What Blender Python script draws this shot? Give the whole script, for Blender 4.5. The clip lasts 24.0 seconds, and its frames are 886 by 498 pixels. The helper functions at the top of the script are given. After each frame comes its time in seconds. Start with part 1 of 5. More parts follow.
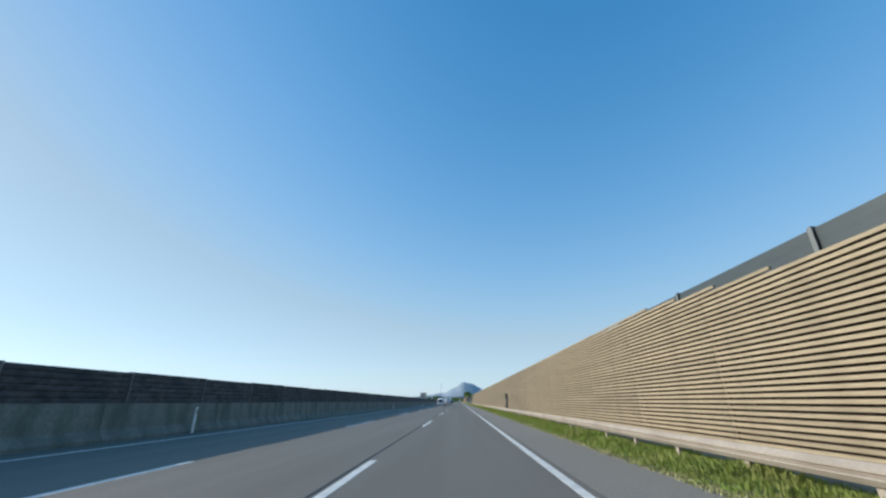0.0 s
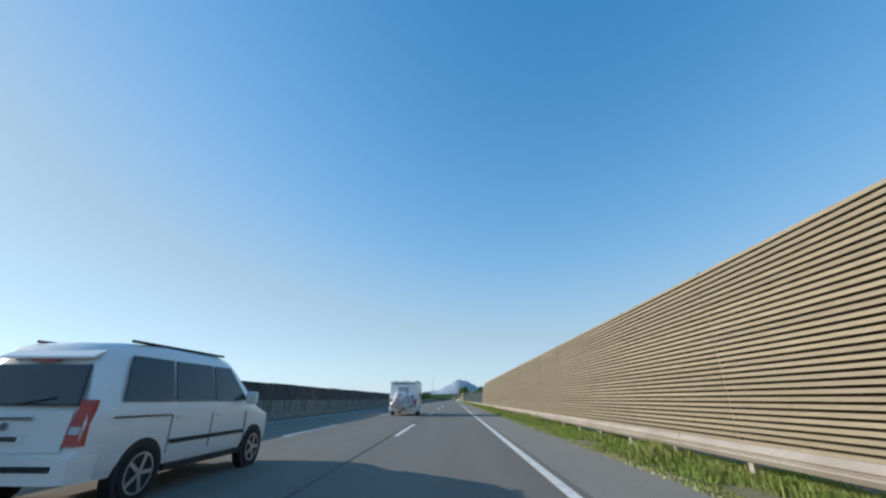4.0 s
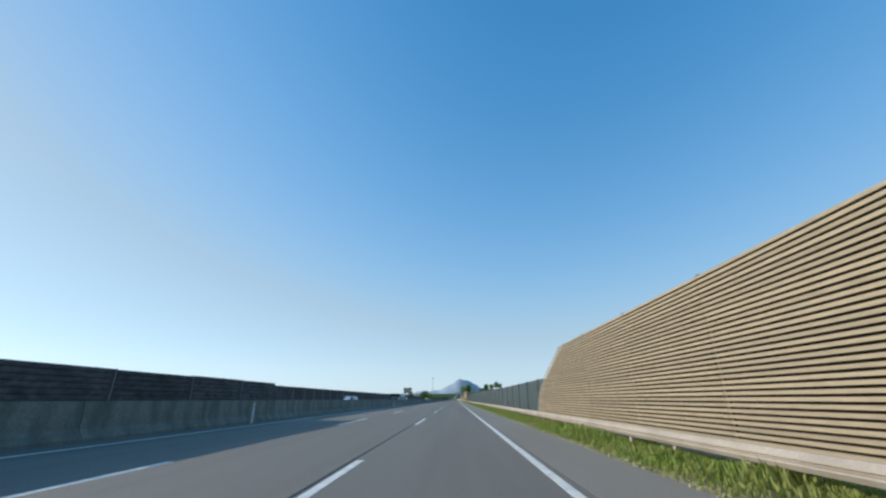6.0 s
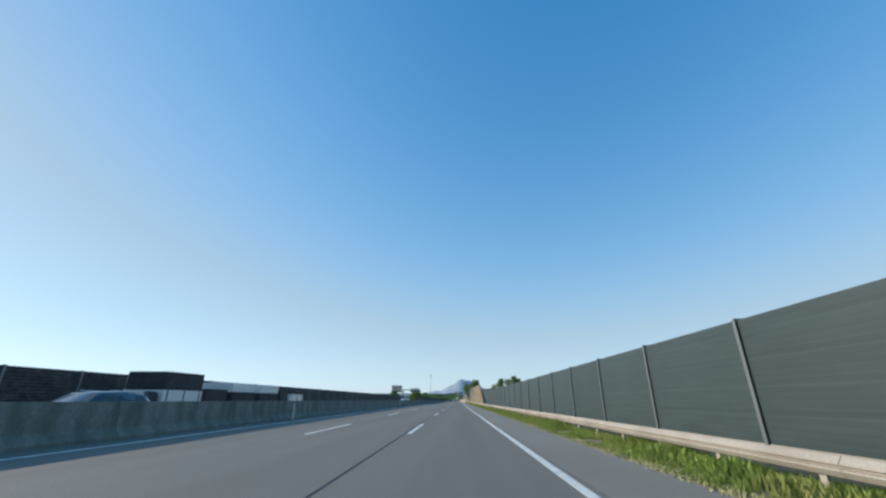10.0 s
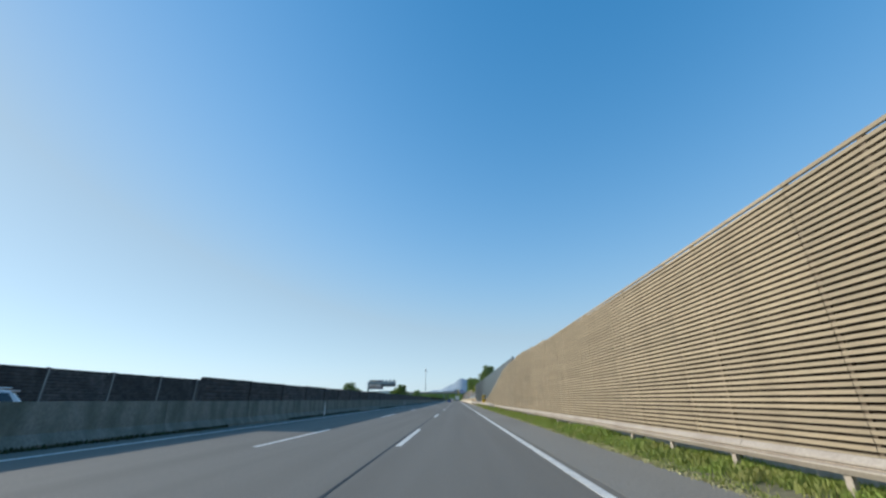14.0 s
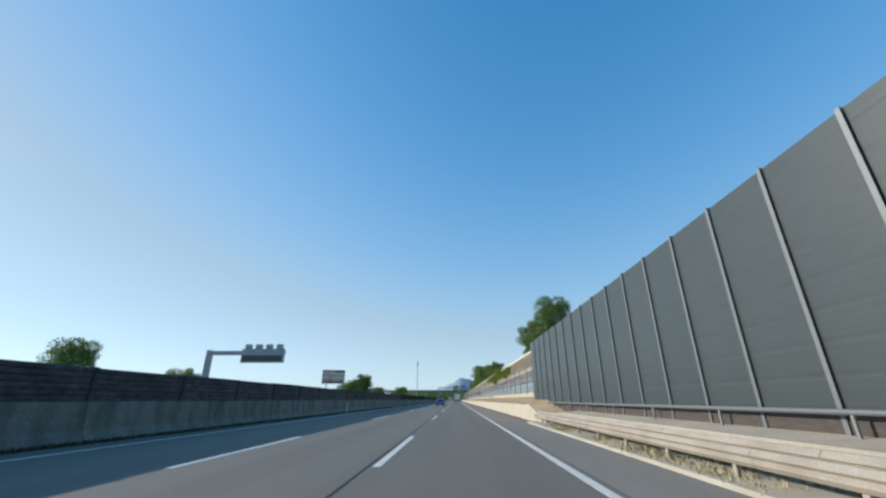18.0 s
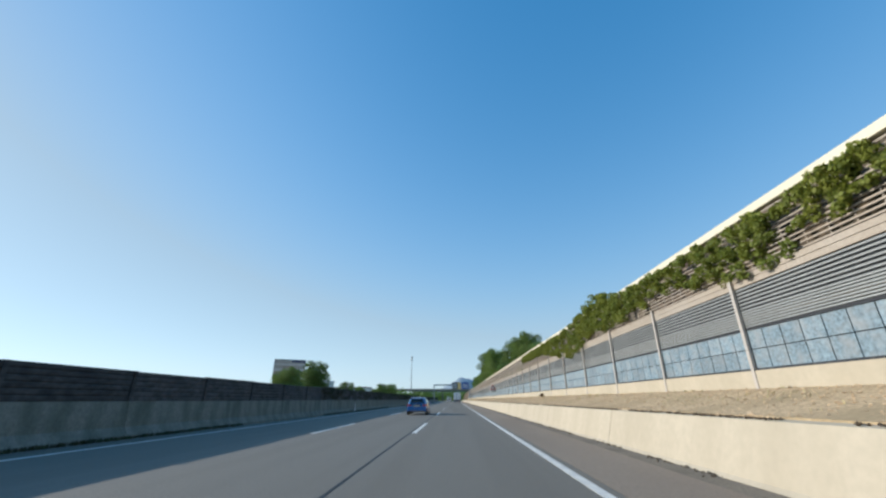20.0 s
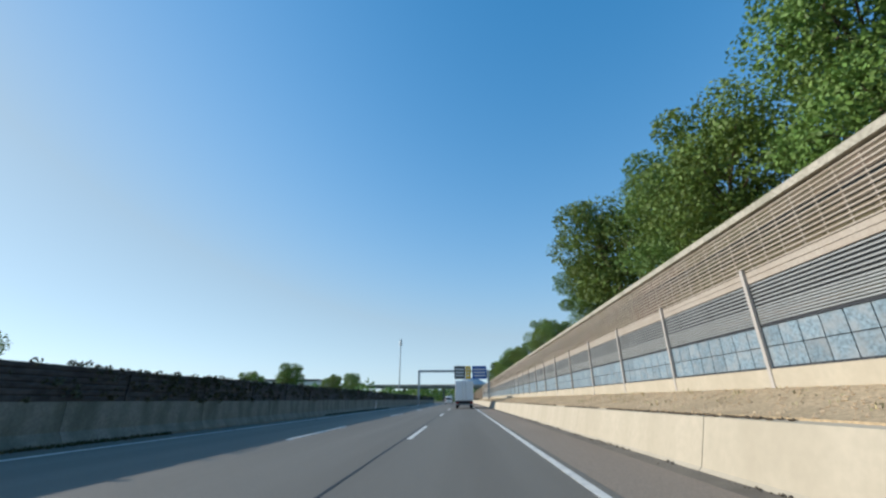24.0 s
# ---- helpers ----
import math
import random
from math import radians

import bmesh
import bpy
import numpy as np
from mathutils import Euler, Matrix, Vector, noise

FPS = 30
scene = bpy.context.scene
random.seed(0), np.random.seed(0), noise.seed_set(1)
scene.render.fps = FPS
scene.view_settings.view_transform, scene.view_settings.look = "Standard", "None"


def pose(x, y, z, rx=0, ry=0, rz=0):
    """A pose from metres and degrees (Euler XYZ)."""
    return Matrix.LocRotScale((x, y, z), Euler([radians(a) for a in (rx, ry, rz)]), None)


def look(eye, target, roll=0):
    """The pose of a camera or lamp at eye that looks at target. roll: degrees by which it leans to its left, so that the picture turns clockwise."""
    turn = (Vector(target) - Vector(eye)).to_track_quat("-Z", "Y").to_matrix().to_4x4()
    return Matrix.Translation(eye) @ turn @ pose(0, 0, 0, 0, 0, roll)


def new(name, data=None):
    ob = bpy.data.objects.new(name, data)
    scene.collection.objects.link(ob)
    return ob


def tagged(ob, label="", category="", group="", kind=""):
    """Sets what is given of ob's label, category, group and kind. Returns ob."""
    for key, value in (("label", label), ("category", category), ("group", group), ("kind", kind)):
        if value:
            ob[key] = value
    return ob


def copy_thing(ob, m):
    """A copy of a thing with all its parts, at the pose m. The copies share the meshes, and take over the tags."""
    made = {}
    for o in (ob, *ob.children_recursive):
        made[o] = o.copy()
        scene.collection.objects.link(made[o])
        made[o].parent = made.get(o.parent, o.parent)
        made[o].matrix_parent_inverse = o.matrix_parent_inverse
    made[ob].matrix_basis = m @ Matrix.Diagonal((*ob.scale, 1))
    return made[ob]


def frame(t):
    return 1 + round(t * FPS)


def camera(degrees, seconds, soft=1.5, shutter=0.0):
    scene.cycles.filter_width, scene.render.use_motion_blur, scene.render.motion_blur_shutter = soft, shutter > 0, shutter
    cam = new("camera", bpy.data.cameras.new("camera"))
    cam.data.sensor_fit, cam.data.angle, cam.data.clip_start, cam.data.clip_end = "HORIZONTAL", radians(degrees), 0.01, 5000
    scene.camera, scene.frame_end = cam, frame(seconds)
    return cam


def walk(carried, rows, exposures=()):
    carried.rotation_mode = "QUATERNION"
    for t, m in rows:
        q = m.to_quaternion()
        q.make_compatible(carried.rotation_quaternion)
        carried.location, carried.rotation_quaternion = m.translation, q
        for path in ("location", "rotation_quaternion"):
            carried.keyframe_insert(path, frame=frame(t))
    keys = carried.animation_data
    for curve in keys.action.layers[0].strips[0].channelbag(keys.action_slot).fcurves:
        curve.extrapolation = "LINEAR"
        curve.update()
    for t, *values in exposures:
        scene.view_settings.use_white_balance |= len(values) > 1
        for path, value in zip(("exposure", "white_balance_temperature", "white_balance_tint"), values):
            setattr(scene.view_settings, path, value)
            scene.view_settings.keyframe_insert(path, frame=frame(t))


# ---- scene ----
# ---- camera and drive ----
cam = camera(98.0, 24.0, soft=2.5)


def eye(t):
    """Metres driven after t seconds."""
    return -0.36 + 24.2565 * t - 0.03512 * t * t + 0.000262 * t ** 3


DRIVE = (  # seconds, side offset, heading, tilt, roll
    (0.0, 0.02, 2.3, 21.6, 0.0),
    (1.0, 0.03, 2.3, 21.5, 0.0),
    (2.5, 0.09, 1.9, 21.4, 0.0),
    (4.0, 0.15, 1.5, 21.3, 0.0),
    (5.0, 0.15, 1.5, 21.3, 0.0),
    (6.0, 0.12, 1.7, 21.3, 0.0),
    (7.0, 0.09, 1.9, 21.4, 0.0),
    (8.0, 0.05, 1.9, 21.4, 0.0),
    (9.0, 0.0, 1.9, 21.4, 0.0),
    (10.0, -0.05, 1.9, 21.4, 0.0),
    (11.5, -0.12, 1.9, 21.35, 0.0),
    (13.0, -0.2, 1.9, 21.35, 0.0),
    (14.0, -0.24, 1.9, 21.35, 0.0),
    (15.0, -0.28, 1.9, 21.35, 0.0),
    (16.0, -0.32, 1.9, 21.35, 0.0),
    (17.0, -0.35, 1.9, 21.35, 0.0),
    (18.5, -0.3, 1.8, 21.35, 0.0),
    (20.0, -0.25, 1.8, 21.35, 0.0),
    (21.0, -0.23, 1.9, 21.35, 0.0),
    (22.0, -0.2, 2.2, 21.35, 0.0),
    (23.0, -0.15, 2.5, 21.35, 0.0),
    (24.0, -0.11, 2.7, 21.35, 0.0),
)
walk(cam, [(t, pose(x, eye(t), 1.15, 90 + tilt, roll, turn)) for t, x, turn, tilt, roll in DRIVE],
     exposures=[(0.0, 0.0, 6000, 9), (24.0, 0.0, 6000, 9)])

# ---- sky and sun ----
SUN_UP, SUN_SIDE = 20.2, -80.0
world = bpy.data.worlds.new("sky")
scene.world = world
world.use_nodes = True
sky = world.node_tree.nodes.new("ShaderNodeTexSky")
sky.sky_type, sky.sun_disc = "NISHITA", False
sky.sun_elevation, sky.sun_rotation = radians(SUN_UP), radians(SUN_SIDE)
sky.air_density, sky.dust_density, sky.ozone_density = 1.0, 0.2, 3.0
back = world.node_tree.nodes["Background"]
wn, wl = world.node_tree.nodes, world.node_tree.links
soften = wn.new("ShaderNodeGamma")
soften.inputs["Gamma"].default_value = 0.8
tone = wn.new("ShaderNodeHueSaturation")
tone.inputs["Hue"].default_value = 0.491
tone.inputs["Saturation"].default_value = 1.37
# where the sky is brightest, thin haze turns it pale
grey, level, pale, veil = wn.new("ShaderNodeRGBToBW"), wn.new("ShaderNodeMath"), wn.new("ShaderNodeMix"), wn.new("ShaderNodeMix")
amount = wn.new("ShaderNodeMapRange")
level.operation = "POWER"
level.inputs[1].default_value = 0.55
pale.data_type = veil.data_type = "RGBA"
pale.blend_type = "MULTIPLY"
pale.inputs[0].default_value = 1.0
pale.inputs[7].default_value = (0.88, 1.1, 1.24, 1)
amount.inputs[1].default_value, amount.inputs[2].default_value = 0.9, 2.6
amount.inputs[3].default_value, amount.inputs[4].default_value = 0.0, 0.85
wl.new(sky.outputs["Color"], soften.inputs["Color"])
wl.new(soften.outputs["Color"], tone.inputs["Color"])
wl.new(soften.outputs["Color"], grey.inputs["Color"])
wl.new(grey.outputs[0], level.inputs[0])
wl.new(grey.outputs[0], amount.inputs[0])
wl.new(level.outputs[0], pale.inputs[6])
wl.new(amount.outputs[0], veil.inputs[0])
wl.new(tone.outputs["Color"], veil.inputs[6])
wl.new(pale.outputs[2], veil.inputs[7])
wl.new(veil.outputs[2], back.inputs["Color"])
back.inputs["Strength"].default_value = 0.305
sun = new("sun", bpy.data.lights.new("sun", "SUN"))
sun.data.energy, sun.data.angle, sun.data.color = 5.0, radians(0.53), (1.0, 0.88, 0.72)
az = radians(SUN_SIDE)
sun.matrix_world = look((math.sin(az) * 50, math.cos(az) * 50, 50 * math.tan(radians(SUN_UP))), (0, 0, 0))


# ---- materials ----
def mat(name, colour, rough=0.7, metal=0.0, vary=0.18, fine=40.0, coarse=0.6, bump=0.15, stretch=(1, 1, 1), spec=0.4, second=None, piece=0.0, streak=None):
    """Procedural surface: grain and stains at two scales, relief, and a shift from piece to piece."""
    m = bpy.data.materials.new(name)
    m.use_nodes = True
    n, l = m.node_tree.nodes, m.node_tree.links
    b = n["Principled BSDF"]
    co = n.new("ShaderNodeTexCoord")
    mp = n.new("ShaderNodeMapping")
    mp.inputs["Scale"].default_value = stretch
    l.new(co.outputs["Object"], mp.inputs["Vector"])
    n1, n2 = n.new("ShaderNodeTexNoise"), n.new("ShaderNodeTexNoise")
    for node, s, d in ((n1, fine, 4), (n2, coarse, 5)):
        node.inputs["Scale"].default_value, node.inputs["Detail"].default_value = s, d
        l.new(mp.outputs["Vector"], node.inputs["Vector"])
    if streak:
        mp2 = n.new("ShaderNodeMapping")
        mp2.inputs["Scale"].default_value = streak
        l.new(co.outputs["Object"], mp2.inputs["Vector"])
        l.new(mp2.outputs["Vector"], n2.inputs["Vector"])
    c = Vector(colour)
    dark = tuple(c * (1 - vary)) + (1,)
    lite = tuple(min(0.95, v * (1 + vary)) for v in c) + (1,)
    r1, r2 = n.new("ShaderNodeValToRGB"), n.new("ShaderNodeValToRGB")
    r1.color_ramp.elements[0].position, r1.color_ramp.elements[1].position = 0.3, 0.7
    r1.color_ramp.elements[0].color, r1.color_ramp.elements[1].color = dark, lite
    tint = second or tuple(c * (1 - vary * 0.9))
    r2.color_ramp.elements[0].position, r2.color_ramp.elements[1].position = 0.42, 0.68
    r2.color_ramp.elements[0].color, r2.color_ramp.elements[1].color = (0, 0, 0, 1), (1, 1, 1, 1)
    l.new(n1.outputs["Fac"], r1.inputs["Fac"])
    l.new(n2.outputs["Fac"], r2.inputs["Fac"])
    mix = n.new("ShaderNodeMix")
    mix.data_type = "RGBA"
    amount = n.new("ShaderNodeMath")
    amount.operation = "MULTIPLY"
    amount.inputs[1].default_value = 0.75
    l.new(r2.outputs["Color"], amount.inputs[0])
    l.new(amount.outputs[0], mix.inputs[0])
    l.new(r1.outputs["Color"], mix.inputs[6])
    mix.inputs[7].default_value = (*tint, 1)
    out = mix.outputs[2]
    if piece:
        info = n.new("ShaderNodeObjectInfo")
        geo = n.new("ShaderNodeNewGeometry")
        add = n.new("ShaderNodeMath")
        add.operation = "ADD"
        l.new(info.outputs["Random"], add.inputs[0])
        l.new(geo.outputs["Random Per Island"], add.inputs[1])
        rng = n.new("ShaderNodeMapRange")
        rng.inputs[1].default_value, rng.inputs[2].default_value = 0.0, 2.0
        rng.inputs[3].default_value, rng.inputs[4].default_value = 1 - piece, 1 + piece
        l.new(add.outputs[0], rng.inputs[0])
        hsv = n.new("ShaderNodeHueSaturation")
        l.new(rng.outputs[0], hsv.inputs["Value"])
        l.new(out, hsv.inputs["Color"])
        out = hsv.outputs["Color"]
    l.new(out, b.inputs["Base Color"])
    b.inputs["Metallic"].default_value = metal
    b.inputs["Specular IOR Level"].default_value = spec
    rr = n.new("ShaderNodeMapRange")
    rr.inputs[3].default_value, rr.inputs[4].default_value = max(0.02, rough - 0.1), min(1, rough + 0.1)
    l.new(n2.outputs["Fac"], rr.inputs[0])
    l.new(rr.outputs[0], b.inputs["Roughness"])
    if bump:
        bp = n.new("ShaderNodeBump")
        bp.inputs["Strength"].default_value, bp.inputs["Distance"].default_value = bump, 0.02
        l.new(n1.outputs["Fac"], bp.inputs["Height"])
        l.new(bp.outputs["Normal"], b.inputs["Normal"])
    return m


ASPHALT = mat("asphalt", (0.176, 0.163, 0.138), 0.85, fine=60, coarse=1.0, streak=(0.9, 0.03, 1), vary=0.22, bump=0.35, stretch=(1, 0.35, 1), second=(0.147, 0.136, 0.116))
BLACKCAP = mat("black_cap", (0.03, 0.03, 0.032), 0.6, fine=40, coarse=3)
SEAM = mat("tar", (0.012, 0.012, 0.013), 0.6, fine=30, coarse=2, bump=0.1)
PAINT = mat("road_paint", (0.76, 0.74, 0.68), 0.6, fine=60, coarse=3, vary=0.12, second=(0.5, 0.5, 0.49))
SOIL = mat("soil", (0.21, 0.185, 0.11), 0.95, fine=12, coarse=0.5, vary=0.3, bump=0.6, second=(0.11, 0.125, 0.05))
FIELD = mat("field", (0.09, 0.11, 0.04), 0.95, fine=2, coarse=0.02, vary=0.3, bump=0.3, second=(0.14, 0.12, 0.06))
TIMBER = mat("weathered_timber", (0.328, 0.268, 0.177), 0.8, fine=25, coarse=0.9, vary=0.2, bump=0.3, stretch=(1, 0.12, 2), second=(0.28, 0.235, 0.162), piece=0.2)
TIMBER_SHADE = mat("shaded_boarding", (0.06, 0.045, 0.03), 0.9, fine=20, coarse=1.0)
ALU = mat("grey_coated_metal", (0.037, 0.054, 0.054), 0.55, metal=0.1, fine=8, coarse=0.5, vary=0.12, bump=0.05, stretch=(1, 0.15, 1), second=(0.034, 0.048, 0.048), piece=0.08)
ALU_LIGHT = mat("light_grey_coated_metal", (0.05, 0.062, 0.063), 0.42, metal=0.1, fine=8, coarse=0.5, vary=0.08, bump=0.02, stretch=(1, 0.3, 1), second=(0.044, 0.054, 0.055), piece=0.06, spec=0.6)
POST = mat("galvanised_post", (0.21, 0.222, 0.225), 0.5, metal=0.5, fine=30, coarse=2, vary=0.12, bump=0.05)
PLINTH = mat("plinth_concrete", (0.42, 0.37, 0.29), 0.85, fine=30, coarse=0.8, vary=0.15, second=(0.34, 0.3, 0.235), piece=0.08)
POST_DARK = mat("dark_steel_post", (0.17, 0.185, 0.18), 0.5, metal=0.4, fine=30, coarse=2, vary=0.12, bump=0.05)
RAIL = mat("guardrail_steel", (0.37, 0.325, 0.27), 0.8, metal=0.0, fine=25, coarse=1.5, vary=0.12, bump=0.05, second=(0.29, 0.25, 0.205))
CONCRETE = mat("barrier_concrete", (0.19, 0.195, 0.168), 0.85, fine=12, coarse=1.1, vary=0.18, bump=0.25, second=(0.075, 0.092, 0.068), piece=0.12, streak=(1, 1.5, 0.5))
CREAM = mat("cream_concrete", (0.46, 0.405, 0.31), 0.85, fine=7, coarse=0.5, vary=0.06, bump=0.06, second=(0.385, 0.335, 0.25), piece=0.05, streak=(1, 1.6, 0.3))
DARKPANEL = mat("dark_barrier_panel", (0.058, 0.054, 0.053), 0.75, fine=7, coarse=1.6, vary=0.5, stretch=(1, 0.5, 1), second=(0.026, 0.026, 0.03), piece=0.4)
WHITE = mat("white_plastic", (0.75, 0.75, 0.73), 0.5, fine=30, coarse=3, vary=0.06, bump=0.03)
GRASS = mat("grass_blades", (0.2, 0.27, 0.06), 0.8, fine=3, coarse=0.9, vary=0.35, bump=0, second=(0.31, 0.28, 0.11), piece=0.5)
LEAF = mat("leaves", (0.11, 0.195, 0.04), 0.6, fine=2, coarse=0.5, vary=0.3, bump=0, second=(0.17, 0.23, 0.06), piece=0.5)
BARK = mat("bark", (0.12, 0.09, 0.06), 0.9, fine=20, coarse=3, vary=0.3, bump=0.6, stretch=(1, 1, 0.2))



def let_light_through(m, colour, share):
    """Leaves and blades pass part of the light to their far side."""
    n, l = m.node_tree.nodes, m.node_tree.links
    thin, both = n.new("ShaderNodeBsdfTranslucent"), n.new("ShaderNodeMixShader")
    thin.inputs["Color"].default_value = (*colour, 1)
    both.inputs[0].default_value = share
    l.new(n["Principled BSDF"].outputs[0], both.inputs[1])
    l.new(thin.outputs[0], both.inputs[2])
    l.new(both.outputs[0], n["Material Output"].inputs["Surface"])


LEAF_WARM = mat("yellowing_leaves", (0.12, 0.19, 0.035), 0.6, fine=2, coarse=0.5, vary=0.3, bump=0, second=(0.14, 0.22, 0.05), piece=0.5)
let_light_through(LEAF, (0.2, 0.32, 0.06), 0.14)
let_light_through(LEAF_WARM, (0.28, 0.34, 0.06), 0.14)
let_light_through(GRASS, (0.25, 0.32, 0.05), 0.35)


# ---- building helpers ----
class Mesh:
    """Gathers corners and faces of one mesh."""

    def __init__(self):
        self.v, self.f = [], []

    def add(self, verts, faces):
        k = len(self.v)
        self.v += [tuple(p) for p in verts]
        self.f += [tuple(i + k for i in face) for face in faces]
        return self

    def box(self, x0, x1, y0, y1, z0, z1):
        v = [(x, y, z) for z in (z0, z1) for x, y in ((x0, y0), (x1, y0), (x1, y1), (x0, y1))]
        return self.add(v, [(3, 2, 1, 0), (4, 5, 6, 7), (0, 1, 5, 4), (1, 2, 6, 5), (2, 3, 7, 6), (3, 0, 4, 7)])

    def prism(self, outline, y0, y1):
        """An x-z outline (anticlockwise seen from -y) drawn out along y."""
        n = len(outline)
        v = [(x, y0, z) for x, z in outline] + [(x, y1, z) for x, z in outline]
        f = [tuple(range(n)), tuple(range(2 * n - 1, n - 1, -1))]
        f += [(i + n, (i + 1) % n + n, (i + 1) % n, i) for i in range(n)]
        return self.add(v, f)

    def sheet(self, line, y0, y1):
        """An open x-z line drawn out along y."""
        n = len(line)
        v = [(x, y0, z) for x, z in line] + [(x, y1, z) for x, z in line]
        return self.add(v, [(i, i + n, i + n + 1, i + 1) for i in range(n - 1)])

    def tube(self, a, b, r0, r1=None, n=10, caps=True):
        a, b = Vector(a), Vector(b)
        r1 = r0 if r1 is None else r1
        w = (b - a).normalized()
        u = w.cross(Vector((0, 0, 1)) if abs(w.z) < 0.9 else Vector((1, 0, 0))).normalized()
        q = w.cross(u)
        ring = [(math.cos(6.28318 * i / n), math.sin(6.28318 * i / n)) for i in range(n)]
        v = [a + (u * c + q * s) * r0 for c, s in ring] + [b + (u * c + q * s) * r1 for c, s in ring]
        f = [(i, (i + 1) % n, (i + 1) % n + n, i + n) for i in range(n)]
        if caps:
            f += [tuple(range(n - 1, -1, -1)), tuple(range(n, 2 * n))]
        return self.add(v, f)

    def loft(self, rings, closed=True, caps=True):
        n = len(rings[0])
        f = []
        for k in range(len(rings) - 1):
            for i in range(n if closed else n - 1):
                j = (i + 1) % n
                f.append((k * n + i, k * n + j, (k + 1) * n + j, (k + 1) * n + i))
        if caps:
            f += [tuple(range(n - 1, -1, -1)), tuple(range((len(rings) - 1) * n, len(rings) * n))]
        return self.add([p for r in rings for p in r], f)

    def data(self, name, material, smooth=False, bevel=0.0):
        me = bpy.data.meshes.new(name)
        me.from_pydata(self.v, [], self.f)
        if bevel or smooth:
            bm = bmesh.new()
            bm.from_mesh(me)
            bmesh.ops.recalc_face_normals(bm, faces=bm.faces)
            if bevel:
                edges = [e for e in bm.edges if len(e.link_faces) == 2 and e.calc_face_angle() > 0.5]
                bmesh.ops.bevel(bm, geom=edges, offset=bevel, segments=2, profile=0.5, affect="EDGES", clamp_overlap=True)
            bm.to_mesh(me)
            bm.free()
        if smooth:
            me.polygons.foreach_set("use_smooth", [True] * len(me.polygons))
            me.set_sharp_from_angle(angle=radians(40))
        me.materials.append(material)
        return me


def thing(name, at, label, category, group="", kind=""):
    ob = new(name)
    ob.empty_display_size = 0.2
    ob.matrix_basis = at if isinstance(at, Matrix) else Matrix.Translation(at)
    return tagged(ob, label, category, group, kind)


def put(name, me, parent, at=(0, 0, 0), label="", turn=None):
    """A part on a mesh that others may share."""
    ob = new(name, me)
    ob.parent = parent
    ob.location = at
    if turn:
        ob.rotation_euler = turn
    return tagged(ob, label)


def part(name, mesh, material, parent, label="", smooth=False, bevel=0.0, at=(0, 0, 0)):
    return put(name, mesh.data(name, material, smooth, bevel), parent, at, label)


def between(table, y):
    """Height at y along a table of (y, height)."""
    if y <= table[0][0]:
        return table[0][1]
    for (a, u), (b, w) in zip(table, table[1:]):
        if y <= b:
            return u + (w - u) * (y - a) / (b - a)
    return table[-1][1]


# ---- ground and road ----
END = 760.0
g = Mesh().box(-2600, 2600, -300, 3600, -0.6, -0.06)
tagged(new("ground", g.data("ground", FIELD)), "flat green and straw-coloured land beside the motorway", "ground", kind="structure")
r = Mesh().box(-10.9, 3.48, -60, END, -0.3, 0.0)
road = tagged(new("road", r.data("road", ASPHALT)), "grey asphalt motorway carriageway with three lanes", "road", kind="structure")
r = Mesh().box(-20.6, -11.5, -60, END, -0.3, -0.002)
tagged(new("road", r.data("road", ASPHALT)), "grey asphalt carriageway for the oncoming traffic", "road", kind="structure")
part("hard_shoulder", Mesh().box(1.9, 3.46, -60, END, -0.2, 0.003), mat("shoulder_asphalt", (0.245, 0.228, 0.195), 0.9, fine=50, coarse=0.25, vary=0.22, bump=0.4, stretch=(1, 0.35, 1), second=(0.2, 0.185, 0.158)), road, "browner asphalt hard shoulder")
part("shoulder_edge", Mesh().box(3.46, 4.05, 445, END, -0.2, 0.001), mat("road_dust", (0.2, 0.17, 0.13), 0.95, fine=25, coarse=1.2, vary=0.3, bump=0.4, second=(0.13, 0.11, 0.085)), road, "dusty strip at the wall's foot")
part("dusty_shoulder", Mesh().box(1.9, 3.458, 450, END, -0.19, 0.0055), mat("dusty_asphalt", (0.28, 0.225, 0.172), 0.9, fine=50, coarse=0.25, vary=0.24, bump=0.4, stretch=(1, 0.35, 1), second=(0.22, 0.175, 0.135)), road, "brown dusty hard shoulder beside the retaining wall")
part("median_strip", Mesh().box(-11.5, -10.9, -60, END, -0.3, -0.004), PLINTH, road)
part("tar_seam", Mesh().box(-1.99, -1.93, -60, END, 0.0, 0.003), SEAM, road, "black tar-filled joint")
part("edge_line", Mesh().box(1.595, 1.75, -60, END, 0.0, 0.004), PAINT, road, "solid white painted edge line")
part("edge_line", Mesh().box(-9.47, -9.33, -60, END, 0.0, 0.004), PAINT, road, "solid white painted edge line")
dash = Mesh().box(-0.075, 0.075, 0, 6.3, 0.0, 0.004).data("dash", PAINT)
for k in range(-2, 42):
    put("dash", dash, road, (-1.8, 2.4 + 18 * k, 0))
    put("dash", dash, road, (-5.5, 2.1 + 18 * k, 0))
for x, w in ((-0.84, 0.11), (-0.54, 0.11)):
    part("skid_mark", Mesh().box(x, x + w, 218, 228.5, 0.0, 0.002), mat("rubber_trace", (0.085, 0.083, 0.08), 0.8, fine=30, coarse=1.5, vary=0.4, bump=0.1), road, "dark skid mark")

